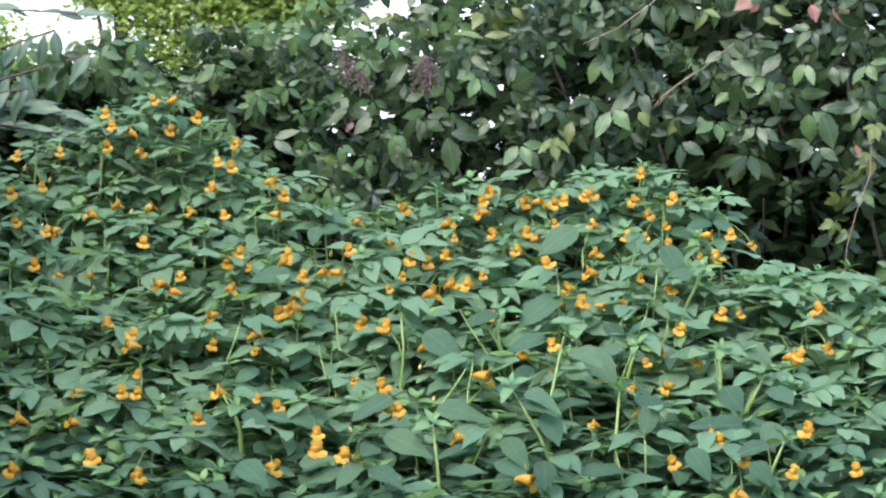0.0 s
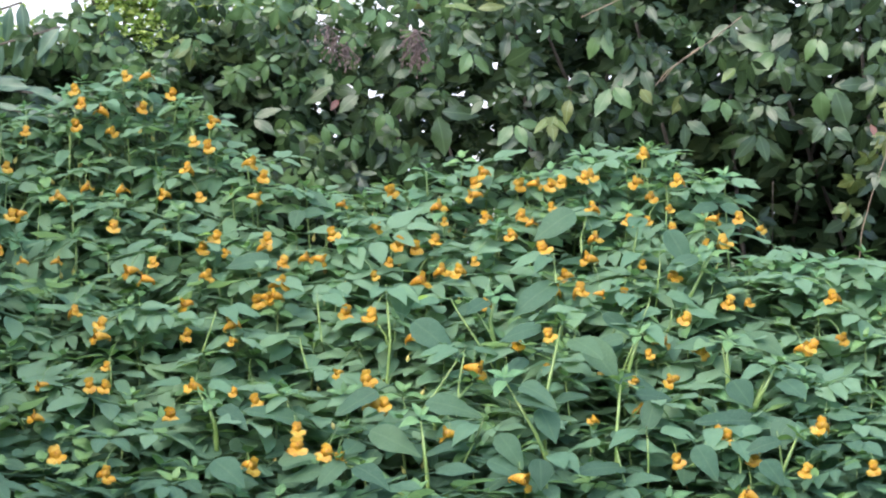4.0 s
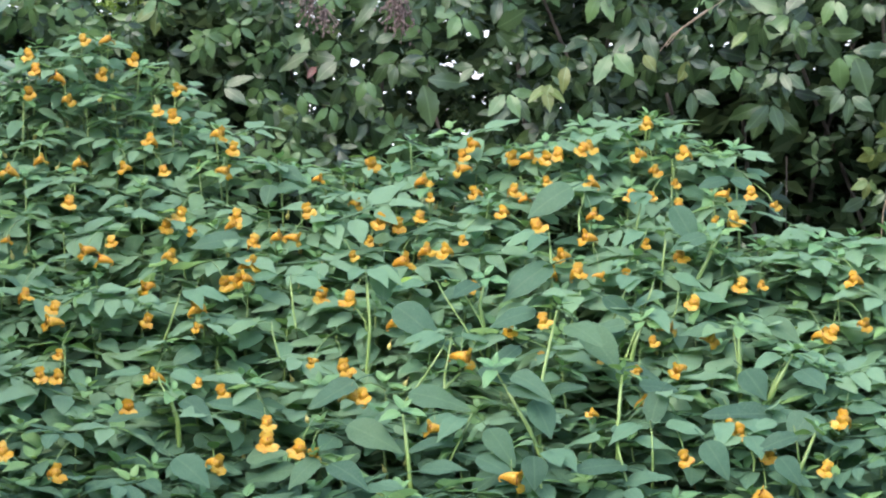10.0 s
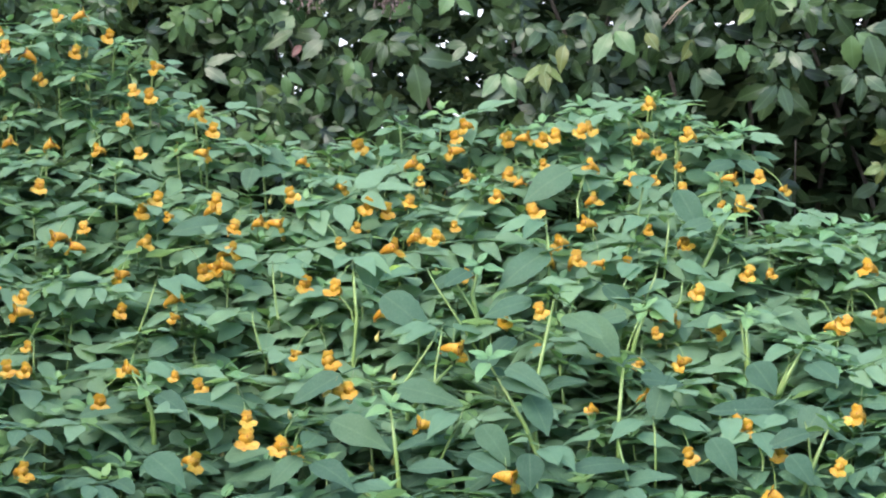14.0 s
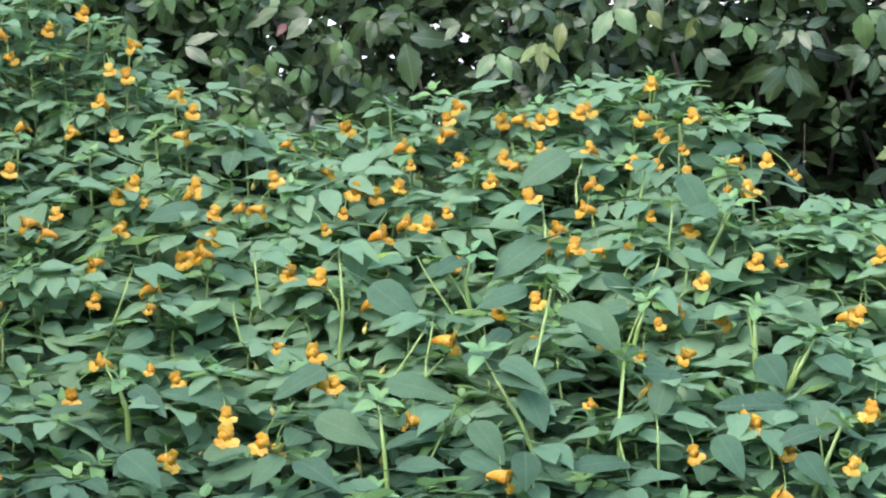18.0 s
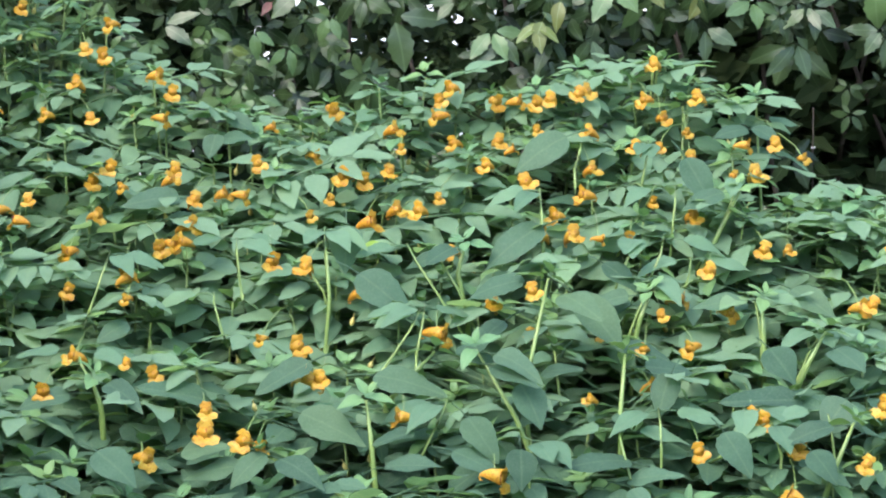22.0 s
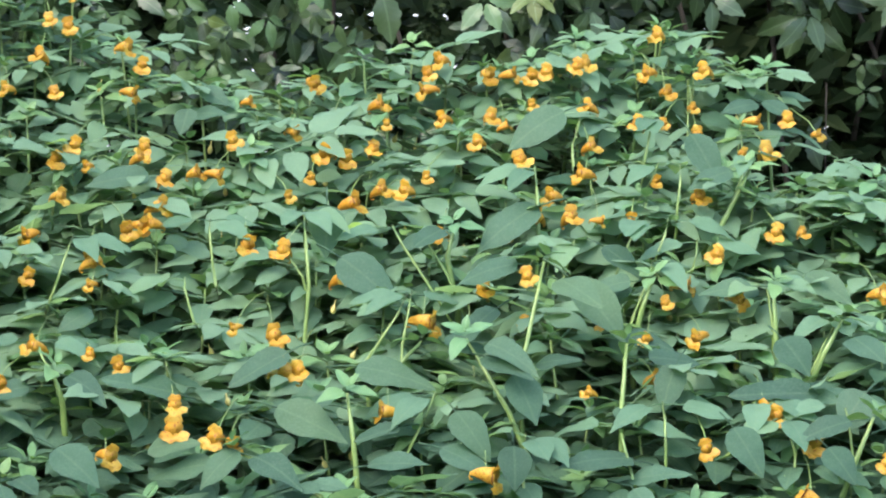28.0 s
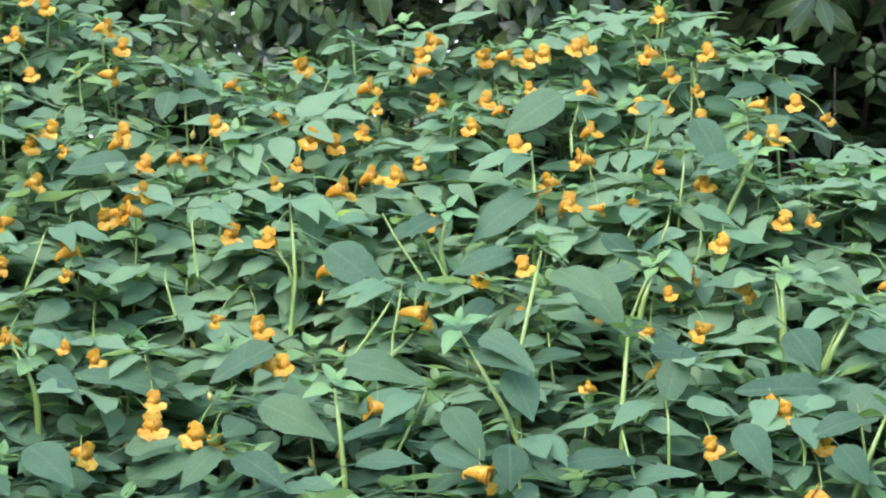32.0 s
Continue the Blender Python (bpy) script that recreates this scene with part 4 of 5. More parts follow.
bare_stalk(0.0026, (-0.065, -0.237, 0.746), (-0.058, -0.225, 0.832), (-0.062, -0.218, 0.880))
bare_stalk(0.0017, (-0.153, -0.196, 0.827), (-0.156, -0.193, 0.849), (-0.159, -0.189, 0.876))
bare_stalk(0.0017, (-0.318, -0.220, 0.815), (-0.310, -0.217, 0.836), (-0.301, -0.213, 0.863))
bare_stalk(0.0017, (-0.171, -0.260, 0.799), (-0.176, -0.257, 0.815), (-0.180, -0.255, 0.831))
bare_stalk(0.0017, (-0.295, -0.365, 0.736), (-0.302, -0.362, 0.762), (-0.314, -0.359, 0.783))
bare_stalk(0.0017, (-0.007, -0.317, 0.760), (0.012, -0.314, 0.786), (0.031, -0.310, 0.815))
bare_stalk(0.0017, (0.035, -0.317, 0.760), (0.036, -0.314, 0.786), (0.042, -0.309, 0.818))
bare_stalk(0.0017, (0.085, -0.223, 0.793), (0.058, -0.217, 0.836), (0.036, -0.213, 0.869))
bare_stalk(0.0017, (0.091, -0.213, 0.813), (0.080, -0.209, 0.840), (0.063, -0.205, 0.867))
bare_stalk(0.0017, (-0.062, -0.215, 0.825), (-0.065, -0.213, 0.838), (-0.076, -0.211, 0.854))
bare_stalk(0.0017, (0.264, -0.100, 0.874), (0.278, -0.096, 0.902), (0.292, -0.093, 0.924))
bare_stalk(0.0017, (0.282, -0.195, 0.833), (0.288, -0.193, 0.849), (0.299, -0.189, 0.876))
bare_stalk(0.0017, (0.261, -0.260, 0.794), (0.269, -0.257, 0.815), (0.280, -0.254, 0.842))
bare_stalk(0.0017, (0.241, -0.206, 0.812), (0.252, -0.201, 0.845), (0.266, -0.196, 0.877))
bare_stalk(0.0017, (0.195, -0.203, 0.828), (0.200, -0.201, 0.845), (0.206, -0.199, 0.861))
bare_stalk(0.0026, (0.171, -0.158, 0.833), (0.173, -0.153, 0.871), (0.171, -0.146, 0.915))
bare_stalk(0.0017, (0.284, -0.034, 0.916), (0.287, -0.031, 0.939), (0.292, -0.028, 0.964))
bare_stalk(0.0017, (0.212, -0.018, 0.926), (0.211, -0.015, 0.948), (0.217, -0.013, 0.965))
bare_stalk(0.0017, (0.323, -0.203, 0.834), (0.327, -0.201, 0.845), (0.331, -0.199, 0.861))
bare_stalk(0.0017, (0.314, -0.116, 0.865), (0.316, -0.112, 0.893), (0.319, -0.108, 0.921))
bare_stalk(0.0017, (0.402, -0.285, 0.776), (0.401, -0.281, 0.803), (0.397, -0.278, 0.829))
bare_stalk(0.0017, (0.438, -0.317, 0.760), (0.449, -0.314, 0.786), (0.459, -0.311, 0.802))
bare_stalk(0.0017, (0.408, -0.477, 0.682), (0.409, -0.474, 0.708), (0.403, -0.471, 0.728))
bare_stalk(0.0017, (0.349, -0.452, 0.704), (0.360, -0.450, 0.719), (0.370, -0.447, 0.740))
bare_stalk(0.0017, (0.468, -0.470, 0.681), (0.463, -0.466, 0.712), (0.460, -0.462, 0.737))
bare_stalk(0.0017, (0.287, -0.470, 0.681), (0.287, -0.466, 0.712), (0.286, -0.462, 0.737))
bare_stalk(0.0017, (0.257, -0.493, 0.680), (0.251, -0.490, 0.700), (0.246, -0.487, 0.721))
bare_stalk(0.0017, (0.042, -0.445, 0.702), (0.052, -0.442, 0.723), (0.063, -0.439, 0.744))
bare_stalk(0.0017, (0.153, -0.517, 0.664), (0.151, -0.514, 0.689), (0.153, -0.510, 0.715))
bare_stalk(0.0017, (0.353, -0.116, 0.865), (0.369, -0.112, 0.893), (0.383, -0.107, 0.929))

for row in BANK:
    grow(*row)

# ---- creeper hedge ----
LEAFLETS = []
for k in range(5):
    v, f = blade(0.06, 0.225 + 0.018 * (k % 3), 0.48, 2.3, 0.16 + 0.12 * (k % 3), 0.26 - 0.10 * (k % 3), 5, 0.15, 40 + k, 0.05 * (k % 3 - 1))
    LEAFLETS.append([mesh_of("leaflet", v, f, mt) for mt in (VINE_LEAF, VINE_RED, VINE_YELLOW)])
STALK = mesh_of("leaf", *tube([(0, 0, 0), (0.25, 0.0, -0.02), (0.55, 0, -0.12), (0.9, 0, -0.3)], [0.022, 0.016, 0.014, 0.02], 4), TWIG)


def palm(seed, fingers, material):
    """A creeper leaf in one piece: leaflets spread from the end of the leaf stalk, the middle one along x."""
    g = random.Random(seed)
    bits = [tube([(0, 0, 0), (-0.1, 0.0, -0.3), (-0.25, 0, -0.7)], [0.02, 0.016, 0.016], 4)]
    for i, a in enumerate(fingers):
        v, f = blade(0.15, g.uniform(0.185, 0.225), 0.48, 2.1, g.uniform(0.06, 0.34), g.uniform(0.02, 0.28), 5, 0.20, seed * 5 + i, g.uniform(-.07, .07))
        big = (1.08 if a == 0 else 0.95 if abs(a) < 90 else 0.70) * g.uniform(0.88, 1.08)
        m = pose(0, 0, 0, g.uniform(-20, 20), g.uniform(-14, 22), a + g.uniform(-12, 12)) @ Matrix.Diagonal((big,) * 3 + (1,))
        bits.append((moved(m, v), f))
    return mesh_of("leaf", *join(*bits), material)


WHOLE = [palm(300 + k, (-118, -60, 0, 60, 118) if k % 3 else (-68, 0, 62), VINE_DEEP) for k in range(9)]


# pale copies brighten the hedge's upper left through leaf colour
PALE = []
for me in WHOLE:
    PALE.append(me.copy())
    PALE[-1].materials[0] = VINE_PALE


def deep_leaf(vine, origin, at, size, r, kinds=WHOLE):
    """A creeper leaf that sits behind the outermost ones, all in one piece."""
    nor = Vector((r.gauss(0, 0.40), -1.0, 0.75 + r.gauss(0, 0.55))).normalized()
    part("leaf", r.choice(kinds), vine, frame_of(Vector(at) - origin, Vector((r.gauss(0, 0.45), -0.15, -1.0)), nor, size))


def creeper_leaf(vine, origin, at, size, r, tint=0, hang=None, few=False):
    """One palmate leaf of five leaflets, its hub at a point; the leaflets hang from the hub."""
    nor = Vector((r.gauss(0, 0.35), -1.0, 0.65 + r.gauss(0, 0.45))).normalized()
    down = Vector((r.gauss(0, 0.45), -0.15, -1.0)) if hang is None else Vector(hang)
    down = (down - down.dot(nor) * nor).normalized()
    side = nor.cross(down)
    leaf = part("leaf", STALK, vine, frame_of(Vector(at) - origin, -nor + Vector((0, 0, r.uniform(-.6, .2))), (0, 0, 1), size * 0.8))
    back = leaf.matrix_basis.inverted()
    for i, a in enumerate((-112, -56, 0, 56, 112)):
        if few and abs(a) > 60:
            continue
        w = radians(a + r.uniform(-12, 12))
        way = math.cos(w) * down + math.sin(w) * side - nor * r.uniform(0.0, 0.35)
        k = size * (1.0, 1.0, 1.12, 1.0, 0.8)[i] * (0.72 if abs(a) > 100 else 1.0) * r.uniform(0.88, 1.1)
        n2 = nor + side * math.sin(w) * 0.25 + Vector((0, 0, r.gauss(0, .15)))
        part("leaflet", r.choice(LEAFLETS)[tint], leaf, back @ frame_of(Vector(at) - origin, way, n2, k))


# openings through the hedge where the light shows: place and half width
GAPS = [(0.050, 1.128, 0.009), (0.063, 1.047, 0.007), (0.082, 1.036, 0.007), (-0.173, 1.222, 0.008), (-0.45, 1.208, 0.018),
        (-0.312, 1.185, 0.010), (-0.10, 1.152, 0.009), (0.44, 1.23, 0.006), (0.354, 1.25, 0.006), (-0.255, 1.116, 0.008), (-0.18, 1.045, 0.006),
        (0.072, 1.083, 0.005), (0.238, 1.03, 0.003), (-0.36, 1.135, 0.007), (-0.41, 1.19, 0.006)]
# hollows where the wall of leaves stands back: place and half sizes
HOLLOWS = [(0.52, 0.92, 0.17, 0.095), (0.06, 1.03, 0.045, 0.08), (-0.57, 1.12, 0.06, 0.03), (-0.31, 1.07, 0.03, 0.035), (0.66, 0.89, 0.06, 0.06)]


def hollow(x, z, half_wide, half_high):
    HOLLOWS.append((x, z, half_wide, half_high))


hollow(0.418, 1.033, 0.049, 0.034)
hollow(-0.004, 1.030, 0.042, 0.029)
hollow(0.065, 1.070, 0.032, 0.036)
hollow(0.532, 0.905, 0.097, 0.041)
hollow(-0.261, 1.041, 0.023, 0.020)
hollow(-0.542, 1.129, 0.041, 0.016)
hollow(-0.106, 0.992, 0.041, 0.015)
hollow(0.396, 1.078, 0.020, 0.018)
hollow(0.273, 1.176, 0.016, 0.011)
hollow(0.171, 1.176, 0.011, 0.016)
hollow(0.473, 1.135, 0.020, 0.011)
hollow(0.413, 1.056, 0.051, 0.033)
hollow(0.555, 0.986, 0.064, 0.033)
hollow(0.289, 1.045, 0.018, 0.013)
hollow(0.321, 1.208, 0.041, 0.016)
hollow(0.440, 1.047, 0.031, 0.027)
hollow(0.363, 1.027, 0.036, 0.023)
hollow(0.381, 1.231, 0.036, 0.014)
hollow(0.559, 1.204, 0.020, 0.020)
hollow(0.088, 1.127, 0.024, 0.027)
hollow(-0.008, 1.050, 0.036, 0.035)
hollow(0.079, 1.053, 0.031, 0.027)
hollow(-0.059, 1.138, 0.055, 0.015)
hollow(-0.256, 1.053, 0.024, 0.024)
hollow(0.218, 1.168, 0.022, 0.020)
hollow(0.157, 1.201, 0.016, 0.013)
hollow(0.253, 1.154, 0.033, 0.020)
hollow(0.541, 1.086, 0.031, 0.024)
hollow(0.491, 1.104, 0.036, 0.011)
hollow(0.559, 1.027, 0.024, 0.024)
hollow(-0.086, 1.095, 0.022, 0.015)
hollow(0.637, 1.154, 0.022, 0.020)
hollow(0.683, 1.172, 0.015, 0.022)
hollow(0.701, 1.236, 0.015, 0.018)
hollow(0.463, 1.195, 0.033, 0.009)
hollow(-0.132, 1.068, 0.020, 0.015)
hollow(-0.205, 1.109, 0.018, 0.011)
hollow(0.198, 1.127, 0.022, 0.016)
hollow(0.363, 1.181, 0.025, 0.018)
hollow(0.299, 1.236, 0.016, 0.011)
hollow(0.134, 1.086, 0.024, 0.015)
hollow(0.033, 1.190, 0.015, 0.024)
hollow(0.463, 1.027, 0.027, 0.024)
hollow(0.601, 1.009, 0.036, 0.022)



# pinpricks of light in the thinner part of the hedge
GLINTS = [(rng.uniform(-0.50, -0.06), rng.uniform(1.0, 1.24), rng.uniform(0.001, 0.004)) for k in range(34)]


def gap(x, z, half_wide):
    GAPS.append((x, z, half_wide))


gap(-0.110, 1.270, 0.0080)
gap(-0.319, 1.184, 0.0066)
gap(-0.351, 1.136, 0.0066)
gap(0.053, 1.055, 0.0027)
gap(-0.245, 1.025, 0.0070)
gap(-0.110, 1.156, 0.0061)
gap(-0.156, 1.087, 0.0042)
gap(0.224, 1.036, 0.0051)
gap(0.443, 1.248, 0.0055)
gap(0.354, 1.253, 0.0042)
gap(0.392, 1.243, 0.0051)
gap(0.707, 1.276, 0.0051)
gap(0.108, 1.128, 0.0051)
gap(-0.050, 1.128, 0.0033)
gap(0.076, 1.231, 0.0042)
gap(-0.194, 1.200, 0.0037)



def hedge_top(x):
    return float(np.interp(x, (-1.3, -0.72, -0.55, -0.45, -0.30, -0.1, 0.2, 1.3), (1.18, 1.195, 1.212, 1.222, 1.25, 1.31, 1.48, 1.6)))


def in_gap(x, y, z, grow_by, glints=False):
    for gx, gz, w in (GAPS + GLINTS if glints else GAPS):
        up = gz - 0.16 * (y - 0.42)
        w *= 0.75
        if abs(x - gx) < w + grow_by and abs(z - up) < w * 0.8 + grow_by:
            return True
    return False


def in_hollow(x, z):
    return any(((x - a) / c) ** 2 + ((z - b) / d) ** 2 < 1 for a, b, c, d in HOLLOWS)


r = random.Random(3)
VINES = []
for k in range(6):
    x = -1.0 + 0.36 * k
    origin = Vector((x, 0.52, 0.0))
    vine = thing("creeper_vine", origin, "Virginia creeper with dark glossy five-part leaves covering the hedge", "creeper", "creeper vines of the hedge")
    for j in range(4):
        pts = []
        for i in range(9):
            s = i / 8
            pts.append((0.10 * (j - 1.5) * s * 2 + 0.05 * math.sin(6 * s + j + k), 0.16 + 0.05 * math.sin(4 * s + 2 * j), (hedge_top(x + 0.2 * (j - 1.5)) - 0.12) * s))
        part("runner", mesh_of("runner", *tube(pts, [0.006 - 0.0005 * i for i in range(9)], 6), BARK), vine)
    VINES.append((vine, origin))

def vine_at(x):
    return min(VINES, key=lambda v: abs(v[1].x - x))


MARKED = (((0.177, 0.36, 1.075), 0.034, (0, 0, -1), 2), ((0.636, 0.35, 0.985), 0.032, (0, 0, -1), 2), ((0.686, 0.36, 1.05), 0.034, (0, 0, -1), 2), ((0.655, 0.35, 1.02), 0.03, (0.1, 0, -1), 2),
          ((0.668, 0.34, 0.995), 0.03, (0.4, 0, -1), 0), ((0.625, 0.34, 0.945), 0.026, (-0.2, 0, -1), 2), ((0.648, 0.34, 0.93), 0.028, (0.3, 0, -1), 0), ((0.690, 0.35, 1.10), 0.03, (0.2, 0, -1), 2), ((0.665, 0.35, 1.13), 0.03, (-0.2, 0, -1), 0))
for at, size, hang, tint in MARKED:
    vine, origin = vine_at(at[0])
    creeper_leaf(vine, origin, at, size * 0.88, r, tint, hang, tint == 1)


SINGLE, TRIO = [], []
for k in range(3):
    bit = join(blade(0.04, 0.24, 0.48, 2.3, 0.16 + 0.10 * k, 0.36 - 0.12 * k, 7, 0.12, 400 + k, 0.07 * (k - 1)), tube([(-0.3, 0, 0.12), (-0.12, 0, 0.05), (0.05, 0, 0.0)], [0.014, 0.012, 0.012], 4))
    SINGLE.append([mesh_of("leaf", *bit, mt) for mt in (VINE_LEAF, VINE_RED, VINE_YELLOW)])
for k in range(8):
    side = 1 if k % 2 else -1
    TRIO.append(palm(430 + k, (0, 58 * side, -60 * side) if k < 4 else (0, 55 * side), VINE_PALE if k % 4 == 1 else VINE_DEEP))


def leaflet(x, y, z, dx, dy, dz, wide, tint):
    """An outer leaf of the hedge: its base, the way to its tip, half width over length, tint."""
    vine, origin = vine_at(x)
    way, at = Vector((dx, dy, dz)), Vector((x, y, z)) - origin
    nor = Vector((r.gauss(0, 0.40), -0.9, 0.60 + r.gauss(0, 0.4)))
    m = frame_of(at, way, nor, way.length * 0.92) @ Matrix.Diagonal((1.0, min(wide, 0.38) / 0.30, 1.0, 1))
    part("leaf", r.choice(TRIO) if tint == 0 else r.choice(SINGLE)[tint], vine, m, ("", "reddened leaf", "yellow-green leaf")[tint])


leaflet(0.331, 0.395, 1.295, -0.029, -0.018, -0.039, 0.30, 0)
leaflet(0.371, 0.390, 1.292, -0.014, -0.018, -0.041, 0.30, 0)
leaflet(0.331, 0.391, 1.227, 0.035, -0.015, -0.017, 0.28, 0)
leaflet(0.254, 0.380, 1.207, -0.027, -0.017, -0.034, 0.33, 0)
leaflet(0.263, 0.378, 1.215, 0.006, -0.016, -0.026, 0.30, 0)
leaflet(0.401, 0.389, 1.207, -0.021, -0.015, -0.019, 0.35, 0)
leaflet(0.508, 0.405, 1.197, -0.071, -0.015, -0.017, 0.30, 0)
leaflet(0.522, 0.398, 1.175, -0.048, -0.017, -0.034, 0.32, 0)
leaflet(0.505, 0.394, 1.152, 0.050, -0.014, -0.015, 0.30, 0)
leaflet(0.560, 0.374, 1.150, 0.050, -0.013, -0.004, 0.30, 0)
leaflet(0.599, 0.382, 1.124, 0.049, -0.012, 0.001, 0.26, 0)
leaflet(0.585, 0.372, 1.123, -0.001, -0.019, -0.049, 0.40, 0)
leaflet(0.603, 0.369, 1.124, 0.024, -0.018, -0.045, 0.50, 0)
leaflet(0.593, 0.359, 1.070, -0.017, -0.016, -0.029, 0.40, 0)
leaflet(0.599, 0.362, 1.065, 0.028, -0.015, -0.020, 0.45, 0)
leaflet(0.486, 0.385, 1.051, -0.015, -0.018, -0.045, 0.38, 0)
leaflet(0.491, 0.382, 1.054, 0.023, -0.017, -0.038, 0.38, 0)
leaflet(0.409, 0.390, 1.116, 0.011, -0.018, -0.041, 0.33, 0)
leaflet(0.438, 0.388, 1.103, 0.006, -0.017, -0.032, 0.38, 0)
leaflet(0.502, 0.366, 1.099, -0.026, -0.014, -0.017, 0.35, 0)
leaflet(0.509, 0.370, 1.096, 0.030, -0.014, -0.011, 0.35, 0)
leaflet(0.379, 0.378, 1.072, 0.034, -0.015, -0.019, 0.35, 0)
leaflet(0.270, 0.389, 1.124, 0.027, -0.017, -0.033, 0.45, 0)
leaflet(0.315, 0.398, 1.156, -0.039, -0.016, -0.029, 0.30, 0)
leaflet(0.306, 0.401, 1.174, 0.021, -0.016, -0.025, 0.35, 0)
leaflet(0.431, 0.373, 1.176, 0.005, -0.016, -0.025, 0.35, 0)
leaflet(0.543, 0.397, 1.215, -0.059, -0.011, 0.008, 0.25, 0)
leaflet(0.566, 0.403, 1.245, 0.004, -0.017, -0.032, 0.30, 0)
leaflet(0.593, 0.399, 1.251, -0.030, -0.015, -0.021, 0.30, 0)
leaflet(0.622, 0.379, 1.195, 0.004, -0.016, -0.030, 0.40, 0)
leaflet(0.582, 0.390, 1.198, -0.028, -0.016, -0.025, 0.35, 0)
leaflet(0.680, 0.385, 1.261, -0.036, -0.017, -0.034, 0.33, 0)
leaflet(0.678, 0.414, 1.256, -0.007, -0.017, -0.031, 0.30, 0)
leaflet(0.683, 0.396, 1.139, 0.006, -0.016, -0.029, 0.35, 0)
leaflet(0.465, 0.398, 1.239, 0.010, -0.016, -0.024, 0.30, 0)
leaflet(0.322, 0.391, 1.248, -0.024, -0.015, -0.022, 0.40, 0)
leaflet(0.328, 0.412, 1.249, 0.005, -0.015, -0.021, 0.35, 0)
leaflet(0.449, 0.396, 1.218, -0.023, -0.014, -0.015, 0.30, 0)
leaflet(0.103, 0.398, 1.153, 0.046, -0.010, 0.014, 0.42, 0)
leaflet(-0.150, 0.396, 1.146, -0.063, -0.013, -0.005, 0.25, 0)
leaflet(-0.147, 0.381, 1.123, -0.046, -0.015, -0.024, 0.33, 0)
leaflet(-0.109, 0.376, 1.113, -0.030, -0.016, -0.029, 0.40, 0)
leaflet(-0.041, 0.382, 1.112, 0.016, -0.017, -0.032, 0.35, 0)
leaflet(-0.030, 0.376, 1.108, 0.023, -0.015, -0.022, 0.40, 0)
leaflet(-0.064, 0.370, 1.136, 0.024, -0.010, 0.014, 0.30, 0)
leaflet(0.004, 0.368, 1.087, 0.016, -0.019, -0.051, 0.35, 0)
leaflet(0.017, 0.390, 1.110, -0.013, -0.017, -0.037, 0.30, 0)
leaflet(-0.050, 0.375, 1.203, -0.043, -0.018, -0.043, 0.20, 0)
leaflet(-0.014, 0.375, 1.199, 0.023, -0.016, -0.026, 0.50, 0)
leaflet(0.071, 0.394, 1.188, -0.016, -0.016, -0.029, 0.40, 0)
leaflet(0.058, 0.380, 1.176, -0.018, -0.016, -0.030, 0.40, 0)
leaflet(0.161, 0.383, 1.131, -0.013, -0.016, -0.030, 0.35, 0)
leaflet(0.151, 0.380, 1.126, 0.018, -0.014, -0.016, 0.35, 0)
leaflet(0.131, 0.393, 1.254, -0.011, -0.015, -0.023, 0.35, 0)
leaflet(0.137, 0.413, 1.232, 0.017, -0.015, -0.017, 0.35, 0)
leaflet(-0.190, 0.387, 1.248, 0.010, -0.015, -0.022, 0.45, 0)
leaflet(-0.275, 0.370, 1.075, 0.042, -0.009, 0.023, 0.25, 0)
leaflet(-0.165, 0.362, 1.069, 0.009, -0.016, -0.030, 0.30, 0)
leaflet(0.198, 0.376, 1.061, -0.026, -0.017, -0.036, 0.30, 0)
leaflet(0.134, 0.364, 1.064, -0.024, -0.016, -0.029, 0.30, 0)
leaflet(0.123, 0.368, 1.069, 0.016, -0.017, -0.034, 0.32, 0)
leaflet(0.243, 0.380, 1.059, 0.013, -0.017, -0.035, 0.30, 0)
leaflet(0.080, 0.371, 1.104, -0.022, -0.015, -0.020, 0.35, 0)
leaflet(-0.073, 0.377, 1.086, -0.014, -0.016, -0.027, 0.30, 0)
leaflet(-0.056, 0.416, 1.277, 0.038, -0.011, 0.010, 0.28, 0)
leaflet(-0.030, 0.389, 1.283, 0.011, -0.016, -0.030, 0.25, 0)
leaflet(-0.023, 0.385, 1.270, -0.017, -0.016, -0.030, 0.30, 0)
leaflet(-0.084, 0.387, 1.239, 0.009, -0.017, -0.033, 0.30, 0)
leaflet(-0.216, 0.401, 1.204, -0.022, -0.016, -0.026, 0.35, 0)
leaflet(-0.202, 0.393, 1.187, 0.014, -0.016, -0.026, 0.35, 0)
leaflet(-0.129, 0.382, 1.201, 0.014, -0.016, -0.030, 0.35, 0)
leaflet(0.042, 0.386, 1.210, -0.016, -0.016, -0.030, 0.35, 0)
leaflet(0.204, 0.391, 1.277, 0.013, -0.016, -0.030, 0.35, 0)
leaflet(0.232, 0.399, 1.268, -0.020, -0.016, -0.028, 0.30, 0)
leaflet(0.627, 0.386, 1.282, 0.026, -0.015, -0.022, 0.35, 0)
leaflet(0.680, 0.397, 1.195, 0.012, -0.016, -0.026, 0.40, 0)
leaflet(0.649, 0.404, 1.190, -0.010, -0.015, -0.021, 0.35, 0)
leaflet(0.359, 0.400, 1.145, 0.031, -0.014, -0.017, 0.35, 0)
leaflet(0.350, 0.389, 1.124, 0.022, -0.015, -0.021, 0.40, 0)
leaflet(0.477, 0.420, 1.293, 0.022, -0.014, -0.010, 0.45, 1)
leaflet(0.492, 0.388, 1.299, -0.028, -0.014, -0.015, 0.40, 1)
